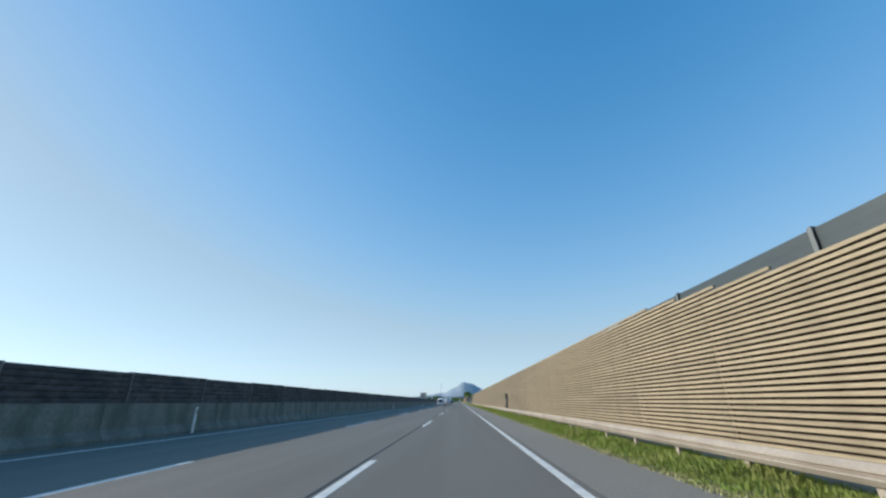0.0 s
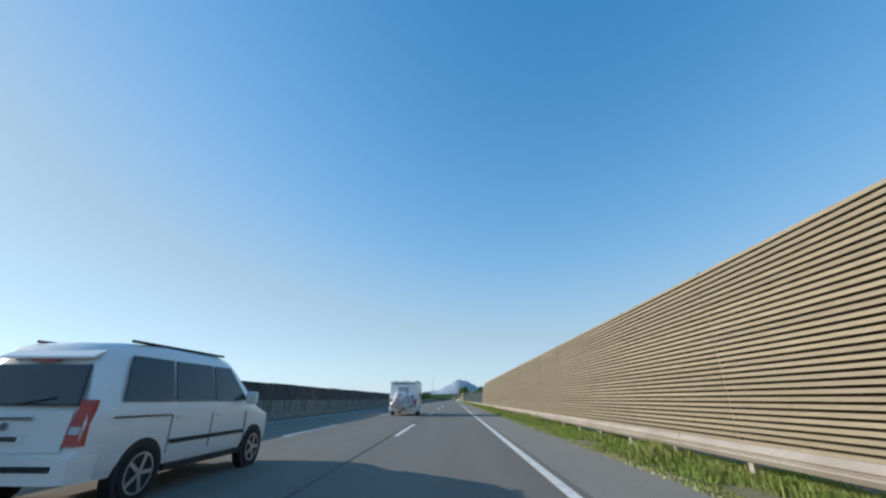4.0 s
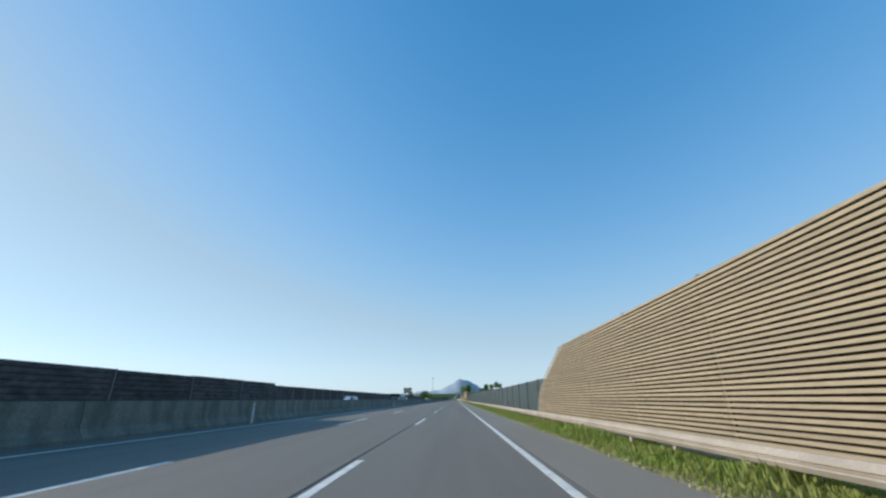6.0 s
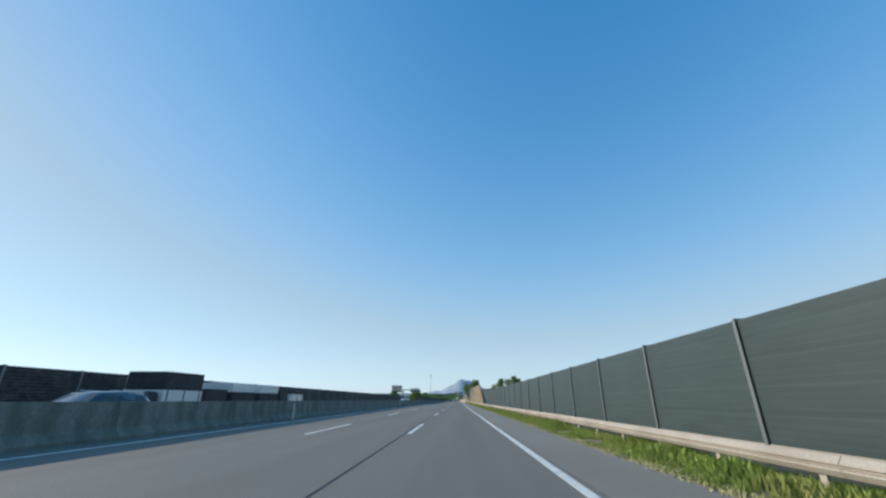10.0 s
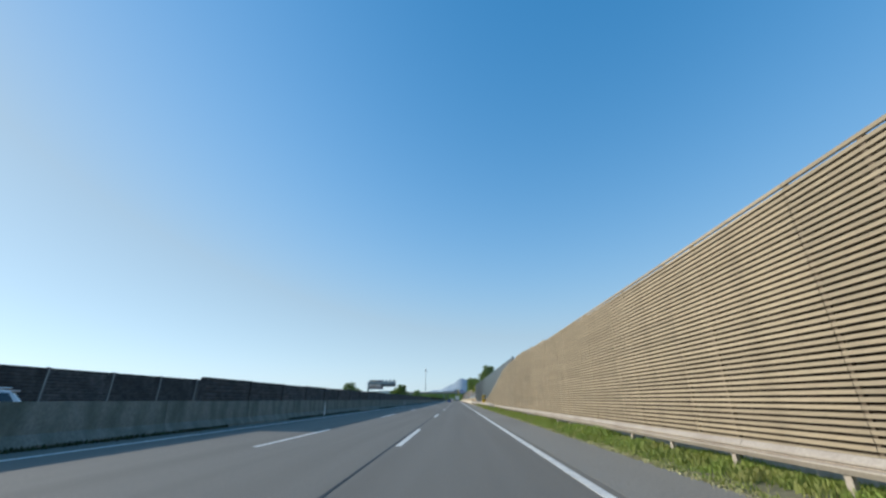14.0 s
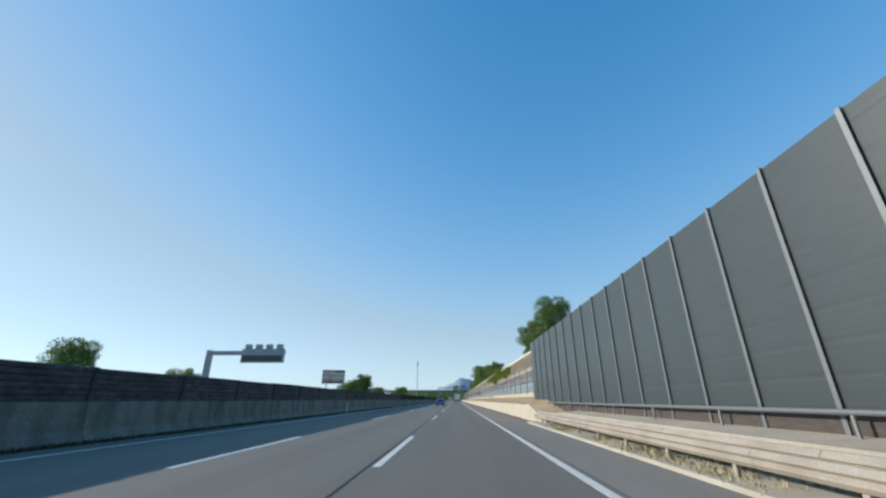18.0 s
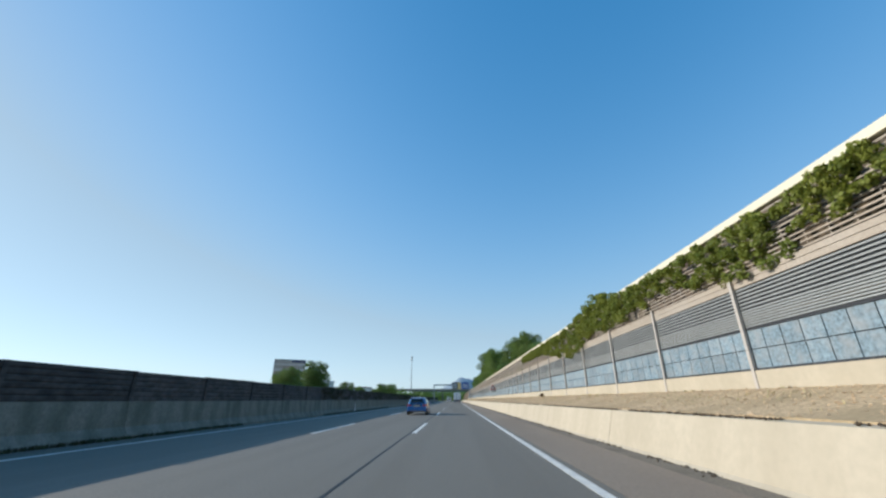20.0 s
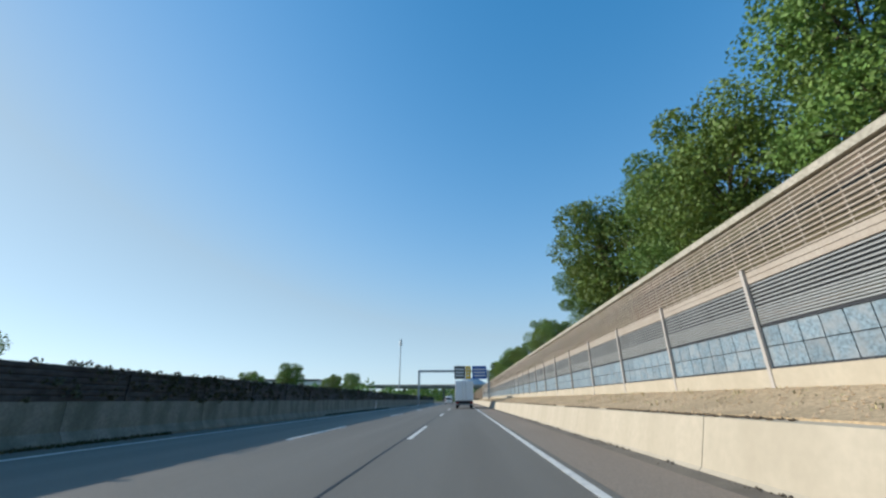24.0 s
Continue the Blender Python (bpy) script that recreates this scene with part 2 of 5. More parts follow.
# verge: a low bank of soil with grass up to the barrier
verge = Mesh()
verge.sheet([(5.75, 0.1), (5.0, 0.09), (4.3, 0.06), (3.7, 0.03), (3.46, 0.015), (3.46, -0.3)], -60, 449)
tagged(new("verge", verge.data("verge", SOIL, smooth=True)), "narrow soil verge beside the hard shoulder", "verge", kind="structure")


def blades(count, x0, x1, y0, y1, rise, tall, seed, rise_up=((0, 1.0), (9, 1.0))):
    rng = np.random.default_rng(seed)
    m = Mesh()
    for _ in range(count):
        # grass gathers in tufts and thins out toward the asphalt
        x = x0 + (x1 - x0) * rng.random() ** 0.8
        y = rng.uniform(y0, y1)
        thick = noise.noise((x * 0.9, y * 0.55, seed))
        if 396 < y < 450 and rng.random() < 0.6:
            continue
        if thick < -0.42:
            continue
        z = rise(x)
        for _ in range(4):
            a = rng.uniform(0, 6.28)
            h = tall * rng.uniform(0.45, 1.1) * (0.6 + 1.5 * max(0, thick)) * between(rise_up, x)
            w = rng.uniform(0.008, 0.02)
            lean = rng.uniform(0.1, 0.6) * h
            bx, by = x + rng.normal() * 0.05, y + rng.normal() * 0.07
            dx, dy = math.cos(a), math.sin(a)
            k = len(m.v)
            m.v += [(bx - dy * w, by + dx * w, z - 0.03), (bx + dy * w, by - dx * w, z - 0.03),
                    (bx + dx * lean * 0.4 + dy * w * 0.7, by + dy * lean * 0.4 - dx * w * 0.7, z + h * 0.65),
                    (bx + dx * lean, by + dy * lean, z + h)]
            m.f += [(k, k + 1, k + 2), (k, k + 2, k + 3)]
    return m


def bank(x):
    return between([(3.46, 0.015), (3.7, 0.03), (4.3, 0.06), (5.0, 0.09), (5.75, 0.1)], x)


# low at the asphalt, knee-high under the rail
TALL = ((3.5, 0.5), (3.8, 0.9), (4.1, 1.7), (4.4, 1.6), (4.7, 0.8), (5.1, 0.5))
tagged(new("grass", blades(112000, 3.5, 5.0, -8, 419, bank, 0.17, 3, TALL).data("grass", GRASS)), "uneven green and straw-coloured roadside grass", "grass", kind="stuff")

margin = blades(30000, 3.44, 3.62, -8, 396, bank, 0.045, 14)
tagged(new("dry_grass", margin.data("dry_grass", mat("straw", (0.42, 0.4, 0.2), 0.85, fine=3, coarse=0.5, vary=0.3, bump=0, second=(0.3, 0.32, 0.12), piece=0.3))), "short pale straw along the asphalt's edge", "grass", kind="stuff")

# ---- guardrail ----
guardrail = thing("guardrail", (4.3, 0, 0), "long galvanised steel guardrail on posts in the grass", "guardrail", kind="structure")
FACE = [(x, 0.335 + (z - 0.36) * 0.83) for x, z in ((-0.03, 0.36), (0.02, 0.36), (-0.05, 0.44), (-0.05, 0.46), (0.0, 0.485), (0.0, 0.5), (-0.05, 0.525), (-0.05, 0.545), (0.02, 0.63), (-0.03, 0.63),
                                                    (-0.085, 0.55), (-0.085, 0.52), (-0.03, 0.5), (-0.03, 0.485), (-0.085, 0.465), (-0.085, 0.44))]
beam = Mesh().prism(FACE, 0, 3.99).data("beam", RAIL)
gpost = Mesh().box(-0.03, 0.03, -0.05, 0.05, -0.4, 0.53).data("post", RAIL)
# two lengths with a gap between their turned-down ends
for k in range(-8, 114):
    if 380 <= 4 * k < 392:
        continue
    put("beam", beam, guardrail, (0, 4 * k, 0))
    for d in (0.4, 2.4):
        put("post", gpost, guardrail, (0.06, 4 * k + d, 0))

for ys in (((380.0, 0.0), (381.5, 0.03), (383.3, 0.22), (384.6, 0.46), (385.3, 0.62)), ((389.4, 0.62), (390.0, 0.46), (390.9, 0.24), (391.6, 0.05), (392.0, 0.0))):
    rings = [[(x, y, z - d) for x, z in FACE] for y, d in ys]
    part("end_piece", Mesh().loft(rings), RAIL, guardrail, "turned-down rail end")
low_rail = thing("guardrail", (3.82, 0, 0), "low second guardrail with a turned-down end before the concrete wall", "guardrail", kind="structure")
low_beam = Mesh().prism([(-0.02, 0.2), (0.03, 0.2), (-0.03, 0.27), (0.01, 0.32), (-0.03, 0.37), (0.03, 0.44), (-0.02, 0.44), (-0.07, 0.38), (-0.07, 0.36), (-0.02, 0.32), (-0.07, 0.28), (-0.07, 0.26)], 0, 3.99).data("beam", RAIL)
low_post = Mesh().box(-0.02, 0.04, -0.04, 0.04, -0.3, 0.42).data("post", RAIL)
for k in range(7):
    put("beam", low_beam, low_rail, (0, 420.6 + 4 * k, 0.06))
    for d in (0.5, 2.5):
        put("post", low_post, low_rail, (0.03, 420.6 + 4 * k + d, 0.06))
part("end_piece", Mesh().loft([[(x - 0.02, y, z + h) for x, z in ((-0.05, 0.0), (0.03, 0.0), (0.03, w), (-0.05, w))] for y, h, w in ((420.6, 0.27, 0.22), (420.2, 0.25, 0.2), (419.8, 0.14, 0.16), (419.4, 0.0, 0.1))]), RAIL, low_rail, bevel=0.01)
part("kerb", Mesh().prism([(-0.42, 0.0), (-0.36, 0.06), (0.5, 0.1), (0.5, -0.2), (-0.42, -0.2)], 418.6, 449), CREAM, low_rail, "pale concrete kerb strip")
# ledge of pale gravelly concrete behind the rail
ledge = Mesh()
ledge.loft([[(4.5, y, -0.1), (4.5, y, 0.5 * h), (4.58, y, 0.58 * h), (5.0, y, 0.61 * h), (5.5, y, 0.66 * h), (5.5, y, -0.1)] for y, h in ((391, 0.5), (394, 0.85), (398, 1.0), (446.5, 1.0))])
tagged(new("pavement", ledge.data("pavement", mat("ledge_concrete", (0.46, 0.4, 0.31), 0.9, fine=16, coarse=0.9, vary=0.22, bump=0.5, second=(0.36, 0.31, 0.235)))), "pale dusty concrete ledge at the noise barrier's foot", "ledge", kind="structure")
bag = thing("bag", (5.2, 416.1, 0.62), "crumpled blue plastic bag on the concrete ledge", "bag")
sack = Mesh()
sack.loft([[(math.cos(a) * 0.16 * q * (1 + 0.3 * noise.noise((a * 1.7, z * 9, 2.0))), math.sin(a) * 0.3 * q * (1 + 0.3 * noise.noise((a * 2.3, z * 7, 5.0))), z) for a in np.linspace(0, 6.2832, 19)[:-1]]
           for z, q in ((0.0, 0.8), (0.06, 1.05), (0.14, 1.0), (0.21, 0.75), (0.26, 0.35))])
part("sack", sack, mat("blue_plastic", (0.05, 0.12, 0.42), 0.35, fine=14, coarse=5, vary=0.3, bump=0.6, second=(0.2, 0.28, 0.5)), bag, smooth=True)
part("knot", Mesh().tube((0, 0, 0.25), (0.05, 0.06, 0.33), 0.045, 0.02, 8), WHITE, bag, "pale knotted top")
pipe = thing("pipe_rail", (5.3, 0, 0), "pale steel pipe rail along the barrier's foot", "railing", kind="structure")
part("pipe", Mesh().tube((0, 423.5, 0.98), (0, 456.5, 0.98), 0.045, n=10), POST, pipe, smooth=True)
for k in range(12):
    part("post", Mesh().tube((0, 423.6 + 3 * k - 0.02 * k, 0.2), (0, 423.6 + 3 * k - 0.02 * k, 0.98), 0.03, n=8), POST, pipe)
part("end_cap", Mesh().tube((0, 423.3, 0.98), (0, 423.52, 0.98), 0.07, n=12), BLACKCAP, pipe, "dark end cap")

# ---- grey metal noise barrier ----


def barrier_panel(length, low, high, rib=0.125, deep=0.0011, skin=ALU):
    """A bay of stacked metal cassettes with horizontal ribs and a cap."""
    line, z, k = [], low, 0
    n = max(2, round((high - low) / rib))
    step = (high - low) / n
    for k in range(n):
        z = low + k * step
        joint = 0.002 if k % 4 == 0 else 0.0
        line += [(-0.05 + joint, z), (-0.05 - deep + joint, z + step * 0.3), (-0.05 - deep, z + step * 0.7)]
    line += [(-0.05, high), (0.06, high), (0.06, low)]
    m = Mesh()
    m.prism(line[::-1], 0.04, length - 0.04)
    return m.data("panel", skin)


def h_post(low, high, steel):
    m = Mesh()
    m.box(-0.1, -0.085, -0.042, 0.042, min(0.2, low - 0.3), high + 0.02)
    m.box(-0.085, 0.1, -0.012, 0.012, low - 0.3, high + 0.04)
    m.box(0.1, 0.12, -0.08, 0.08, low - 0.3, high + 0.04)
    return m.data("post", steel)


def metal_barrier(x, stops, label, base=0.42, steel=POST, skin=ALU, under=PLINTH):
    """stops: y from, y to, bay, height."""
    wall = thing("noise_barrier", (x, 0, 0), label, "noise barrier", kind="structure")
    made = {}
    for y0, y1, bay, high in stops:
        n = max(1, round((y1 - y0) / bay))
        for k in range(n):
            key = (bay, high)
            if key not in made:
                made[key] = (barrier_panel(bay, base, high, deep=0.0011 if skin is ALU else 0.0005, skin=skin), h_post(base, high, steel),
                             Mesh().box(-0.07, 0.07, 0.04, bay - 0.04, -0.04, base - 0.004).data("plinth", under))
            p, q, s = made[key]
            put("panel", p, wall, (0, y0 + k * bay, 0))
            put("post", q, wall, (0, y0 + k * bay, 0))
            put("plinth", s, wall, (0, y0 + k * bay, 0))
    return wall


def rising_panel(wall, y0, bay, low, h0, h1, skin=ALU):
    """A bay whose top climbs from one height to the next."""
    m = Mesh()
    m.loft([[(-0.05, y, low), (-0.052, y, low + 0.3 * (h - low)), (-0.052, y, low + 0.7 * (h - low)), (-0.05, y, h), (0.06, y, h), (0.06, y, low)] for y, h in ((0.04, h0), (bay - 0.04, h1))])
    part("panel", m, skin, wall, at=(0, y0, 0))


metal_barrier(5.66, [(-62.6, 13.4, 4, 3.68)], "tall grey ribbed metal noise barrier behind the timber wall", steel=POST_DARK, skin=ALU_LIGHT)
grey_wall = metal_barrier(5.56, [(154.8, 218.8, 4, 2.33), (218.8, 318.8, 4, 2.62), (318.8, 334.8, 4, 3.0)], "dark grey ribbed metal noise barrier with steel posts", steel=POST_DARK)
rising_panel(grey_wall, 314.8, 4, 2.6, 2.61, 3.0)
rising_panel(grey_wall, 214.8, 4, 2.3, 2.32, 2.62)
metal_barrier(5.56, [(374.2, 414.2, 4, 5.22), (414.2, 416.4, 2.2, 5.22), (416.4, 421.4, 2.5, 5.22), (421.4, 457.5, 1.64, 5.22)], "tall grey ribbed metal noise barrier with close steel posts", base=0.98, skin=ALU_LIGHT, under=mat("dark_plinth_board", (0.075, 0.062, 0.055), 0.8, fine=20, coarse=0.8, vary=0.25, stretch=(1, 0.3, 1), piece=0.1))

# ---- slatted timber walls ----
PITCH = 0.1


def span_above(table, z):
    """The stretch of y on which the table's height exceeds z."""
    ys = np.arange(table[0][0], table[-1][0], 0.25)
    hs = np.array([between(table, y) for y in ys])
    ok = ys[hs >= z]
    return (float(ok[0]), float(ok[-1]) + 0.25) if len(ok) else None


TIMBER_POST = mat("dark_timber_post", (0.1, 0.075, 0.05), 0.85, fine=30, coarse=2, vary=0.3, bump=0.3, stretch=(1, 1, 0.2))


def timber_wall(x, table, near, label, base=0.42, posts=0.0):
    """Horizontal slats on battens before boarding coloured as gap shade; the slats in the stretch `near` are parts of
    their own.
    """
    wall = thing("timber_wall", (x, 0, 0), label, "noise barrier", kind="structure")
    y0, y1 = table[0][0], table[-1][0]
    top = max(h for _, h in table)
    rest = Mesh()
    shared = {}
    for k in range(int((top - base) / PITCH) + 1):
        z = base + k * PITCH
        s = span_above(table, z + 0.06)
        if not s:
            continue
        y = y0
        while y < y1:
            a, b = max(y, s[0]), min(y + 4.0, s[1])
            y += 4.0
            if b - a < 0.2:
                continue
            a, b = a + 0.006, b - 0.006
            if near[0] <= a and b <= near[1]:
                key = round(b - a, 2)
                if key not in shared:
                    shared[key] = Mesh().box(-0.045, 0.0, 0, b - a, 0, 0.057).data("slat", TIMBER)
                put("slat", shared[key], wall, (0, a, z))
            else:
                # the ends are sawn along the slope of the wall's top
                low = span_above(table, z + 0.0) or s
                a2 = low[0] if a <= s[0] + 0.01 else a
                b2 = low[1] if b >= s[1] - 0.01 else b
                a2, b2 = max(a2, a - 1.0), min(b2, b + 1.0)
                rest.loft([[(x, a2, z), (x, b2, z), (x, b, z + 0.057), (x, a, z + 0.057)] for x in (0.0, -0.045)])
    part("slats", rest, TIMBER, wall)["kind"] = "stuff"
    # boarding behind, coloured dark for the shade between slats, following the stepped top
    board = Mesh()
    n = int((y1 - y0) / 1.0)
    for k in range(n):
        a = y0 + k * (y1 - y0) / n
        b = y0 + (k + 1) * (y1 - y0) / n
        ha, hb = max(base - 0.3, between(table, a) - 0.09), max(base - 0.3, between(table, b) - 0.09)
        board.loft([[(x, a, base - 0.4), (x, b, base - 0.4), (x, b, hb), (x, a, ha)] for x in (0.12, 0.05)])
    part("boarding", board, TIMBER_SHADE, wall, "boarding behind the slats, coloured dark for the shade in the gaps")
    y = y0
    while y <= y1:
        h = between(table, y) - 0.05
        if h > base + 0.3:
            part("batten", Mesh().box(0.0, 0.05, y - 0.03, y + 0.03, base - 0.3, h), TIMBER_POST, wall, "darker upright batten")
        y += 4.0
    for k in range(int((y1 - y0 - posts) / 4) + 1):
        y = y0 + posts + 4 * k
        h = between(table, y) - 0.06
        if posts and h > base + 0.2:
            part("post", Mesh().box(-0.025, 0.05, y - 0.04, y + 0.04, base - 0.1, h).box(-0.09, -0.05, y - 0.05, y + 0.05, base - 0.5, base), TIMBER_POST, wall, "dark timber post")
    part("plinth", Mesh().box(-0.05, 0.12, y0, y1, base - 0.5, base - 0.03), PLINTH, wall, "pale concrete plinth")
    return wall


timber_wall(5.3, [(-60, 2.4), (-20, 2.8), (5.3, 3.25), (10.7, 3.6), (20, 3.66), (163.3, 3.68), (167, 2.5), (169.2, 1.5), (170, 0.5)], (4, 32.1),
            "light brown slatted timber noise wall with a raked end")
timber_wall(5.2, [(318.8, 0.45), (324.5, 2.2), (327.6, 3.3), (332.6, 4.45), (336, 4.5), (356, 4.55), (366, 4.8), (372, 4.75), (380, 4.4), (387, 3.5), (394, 2.72), (401, 1.9), (408.2, 1.3), (410.9, 1.13), (413, 0.86), (414, 0.5)],
            (338, 362.9), "tall light brown slatted timber noise wall with sloping ends", posts=2.7)

# ---- median: concrete barrier with a dark screen on it ----
median = thing("concrete_barrier", (-11.0, 0, 0), "long weathered grey concrete median barrier", "concrete barrier", kind="structure")
seg = Mesh().prism([(0.34, 0.0), (0.34, 0.08), (0.16, 0.34), (0.1, 1.1), (-0.1, 1.1), (-0.16, 0.34), (-0.34, 0.08), (-0.34, 0.0)][::-1], 0.01, 5.99).data("segment", CONCRETE)
for k in range(-8, 120):
    put("segment", seg, median, (0, 6 * k, 0))


THINPOST = mat("dull_thin_post", (0.17, 0.17, 0.175), 0.6, metal=0.3, fine=20, coarse=3, vary=0.3, bump=0.1)


def dark_screen(x, y0, y1, low, high, label, light_posts, steel=None):
    screen = thing("screen_barrier", (x, 0, 0), label, "noise barrier", kind="structure")
    m = Mesh()
    line = []
    n = round((high - low) / 0.16)
    for k in range(n):
        z = low + k * (high - low) / n
        line += [(0.035, z), (0.06, z + 0.04), (0.06, z + 0.12)]
    line += [(0.035, high), (-0.05, high), (-0.05, low)]
    m.prism(line[::-1], 0.05, 3.95)
    me = m.data("panel", DARKPANEL)
    thick = 0.025 if steel else 0.06
    po = Mesh().box(-0.07, 0.1, -thick, thick, low - 0.02, high + (0.03 if light_posts else -0.01)).data("post", steel or (POST if light_posts else DARKPANEL))
    k = 0
    while y0 + 4 * k < y1:
        put("panel", me, screen, (0, y0 + 4 * k, 0.0 if light_posts else -0.035 * ((k * 7) % 5) / 4))
        put("post", po, screen, (0, y0 + 4 * k, 0))
        k += 1
    return screen


dark_screen(-11.0, -59.2, 166, 1.1, 2.08, "dark weathered screen with thin grey posts on the concrete median barrier", False, THINPOST)
dark_screen(-11.0, 350, END - 40, 1.1, 2.05, "dark weathered screen on the concrete median barrier", False)
dark_screen(-21.0, 120.85, 400, 0.0, 2.65, "dark noise barrier with pale posts beyond the oncoming lanes", True)

# delineator posts along the median
proto = thing("delineator_post", (-10.55, 16, 0), "slim white plastic delineator post before the median barrier", "delineator", "delineators along the median")
part("body", Mesh().prism([(-0.03, 0.0), (0.03, 0.0), (0.035, 0.95), (-0.02, 0.9)][::-1], -0.05, 0.05), WHITE, proto, bevel=0.008)
part("reflector", Mesh().box(0.033, 0.042, -0.035, 0.035, 0.7, 0.85), mat("reflector_grey", (0.5, 0.5, 0.52), 0.2, 0.6), proto, "grey reflector")
for k in range(1, 14):
    copy_thing(proto, Matrix.Translation((-10.55, 16 + 49.9 * k, 0)))

# ---- cutting with concrete foot and mesh fence ----
F1 = 700.0
foot = thing("retaining_wall", (0, 0, 0), "low cream concrete retaining wall at the road's edge", "retaining wall", kind="structure")
block = Mesh().prism([(3.95, 0.0), (4.02, 0.06), (4.25, 0.86), (4.5, 0.9), (4.7, 0.9), (4.7, -0.3), (3.95, -0.3)], 0.01, 7.99).data("block", CREAM)
for k in range(38):
    put("block", block, foot, (0, 453 + 8 * k, 0))
part("block", Mesh().loft([[(3.95, y, 0.0), (4.0, y, 0.06), (4.0 + 0.28 * h, y, h), (4.7, y, h), (4.7, y, -0.3), (3.95, y, -0.3)] for y, h in ((447, 0.12), (449, 0.4), (452.99, 0.9))]), CREAM, foot, "sloping end block")
gravel = Mesh()
# the strip rises from the verge at its near end
rows = []
for y in (443, 445, 447, 449, 451, 453, 455, 458, 470, F1):
    k = between([(443, 0.0), (447, 0.12), (449, 0.42), (453, 1.0), (458, 1.0)], y)
    rows.append([(6.75, y, 0.2 + 1.22 * k), (6.2, y, 0.2 + 1.12 * k), (5.3, y, 0.18 + 0.92 * k), (4.66, y, 0.12 + 0.84 * k), (4.42, y, 0.08 + 0.835 * k), (4.4, y, -0.2)])
gravel.loft(rows, closed=False, caps=False)
GRAVEL = mat("stony_ground", (0.48, 0.36, 0.22), 0.95, fine=14, coarse=0.8, vary=0.35, bump=0.5, second=(0.33, 0.255, 0.15))
tagged(new("gravel_bank", gravel.data("gravel_bank", GRAVEL)), "stony beige strip above the retaining wall", "gravel", kind="structure")

MESHWIRE = mat("pale_fence_steel", (0.38, 0.33, 0.275), 0.65, metal=0.1, fine=20, coarse=1.0, vary=0.12, bump=0.02, second=(0.33, 0.275, 0.215))
RAILWHITE = mat("cream_rail", (0.68, 0.62, 0.47), 0.55, fine=20, coarse=1.0, vary=0.06, bump=0.02)
PANEL = mat("pale_blue_panel", (0.185, 0.25, 0.295), 0.4, fine=16, coarse=3.5, vary=0.4, bump=0.1, second=(0.28, 0.3, 0.31), piece=0.28)
# dark colour for the shade in the fence's gaps, also on the panel rails
GAP = mat("gap_shade_board", (0.035, 0.038, 0.045), 0.8, fine=20, coarse=2)
FX, BAY = 6.6, 4.0
fence = thing("slat_fence", (FX, 0, 0), "tall pale steel slat fence with blue-grey lower panels", "fence", kind="structure")
low_slats, mid_slats, top_slats = Mesh(), Mesh(), Mesh()
for k in range(7):
    low_slats.box(-0.02, 0.02, 0, BAY, 2.72 + 0.058 * k, 2.752 + 0.058 * k)
for k in range(6):
    mid_slats.box(-0.02, 0.012, 0, BAY, 3.15 + 0.085 * k, 3.182 + 0.085 * k)
for k in range(12):
    top_slats.box(-0.015, 0.015, 0, BAY, 3.93 + 0.1 * k, 3.962 + 0.1 * k)
for k in range(8):
    top_slats.box(0.015, 0.03, 0.25 + 0.5 * k, 0.27 + 0.5 * k, 3.9, 5.12)
LOWSLAT = mat("blue_grey_slats", (0.3, 0.315, 0.315), 0.6, metal=0.1, fine=20, coarse=1.0, vary=0.12, bump=0.02, second=(0.27, 0.285, 0.285))
grates = [("grating", m.data("grating", k)) for m, k in ((low_slats, LOWSLAT), (mid_slats, LOWSLAT), (top_slats, MESHWIRE))]
# sheet added behind slats and panels, its colour stands for the shade there
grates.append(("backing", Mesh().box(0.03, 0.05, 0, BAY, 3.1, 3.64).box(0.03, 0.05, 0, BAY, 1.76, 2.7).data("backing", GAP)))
pan = Mesh().box(-0.01, 0.02, 0.012, 0.488, 0.0, 0.405).data("panel", PANEL)
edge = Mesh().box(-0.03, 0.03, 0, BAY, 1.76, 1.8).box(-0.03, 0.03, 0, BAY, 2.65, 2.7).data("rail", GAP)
band = Mesh().box(-0.03, 0.03, 0, BAY, 3.64, 3.76).box(-0.01, 0.03, 0, BAY, 3.755, 3.785).box(-0.03, 0.03, 0, BAY, 3.78, 3.9).data("band", MESHWIRE)
cap = Mesh().box(-0.09, 0.09, 0, BAY, 5.12, 5.3).data("top_rail", RAILWHITE)
worn_cap = Mesh().box(-0.09, 0.09, 0, BAY, 5.12, 5.28).data("top_rail", mat("weathered_rail", (0.4, 0.37, 0.3), 0.7, fine=14, coarse=1.2, vary=0.25, bump=0.1, second=(0.26, 0.25, 0.19)))
fpost = Mesh().box(-0.1, -0.03, -0.045, 0.045, 1.2, 3.98).data("post", mat("pale_fence_post", (0.46, 0.42, 0.38), 0.6, metal=0.1, fine=20, coarse=2, vary=0.12))
plinth = Mesh().box(-0.08, 0.1, 0.01, BAY - 0.01, 1.1, 1.76).data("plinth", CREAM)
others = Mesh()
for k in range(61):
    y = 458.2 + BAY * k
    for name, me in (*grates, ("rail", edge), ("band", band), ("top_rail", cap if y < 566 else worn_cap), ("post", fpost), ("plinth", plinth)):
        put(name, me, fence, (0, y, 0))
    for i in range(8):
        for z in (1.81, 2.235):
            if 494 < y < 567:
                put("panel", pan, fence, (0, y + 0.5 * i, z))
            else:
                others.box(-0.01, 0.02, y + 0.5 * i + 0.012, y + 0.5 * i + 0.488, z, z + 0.405)
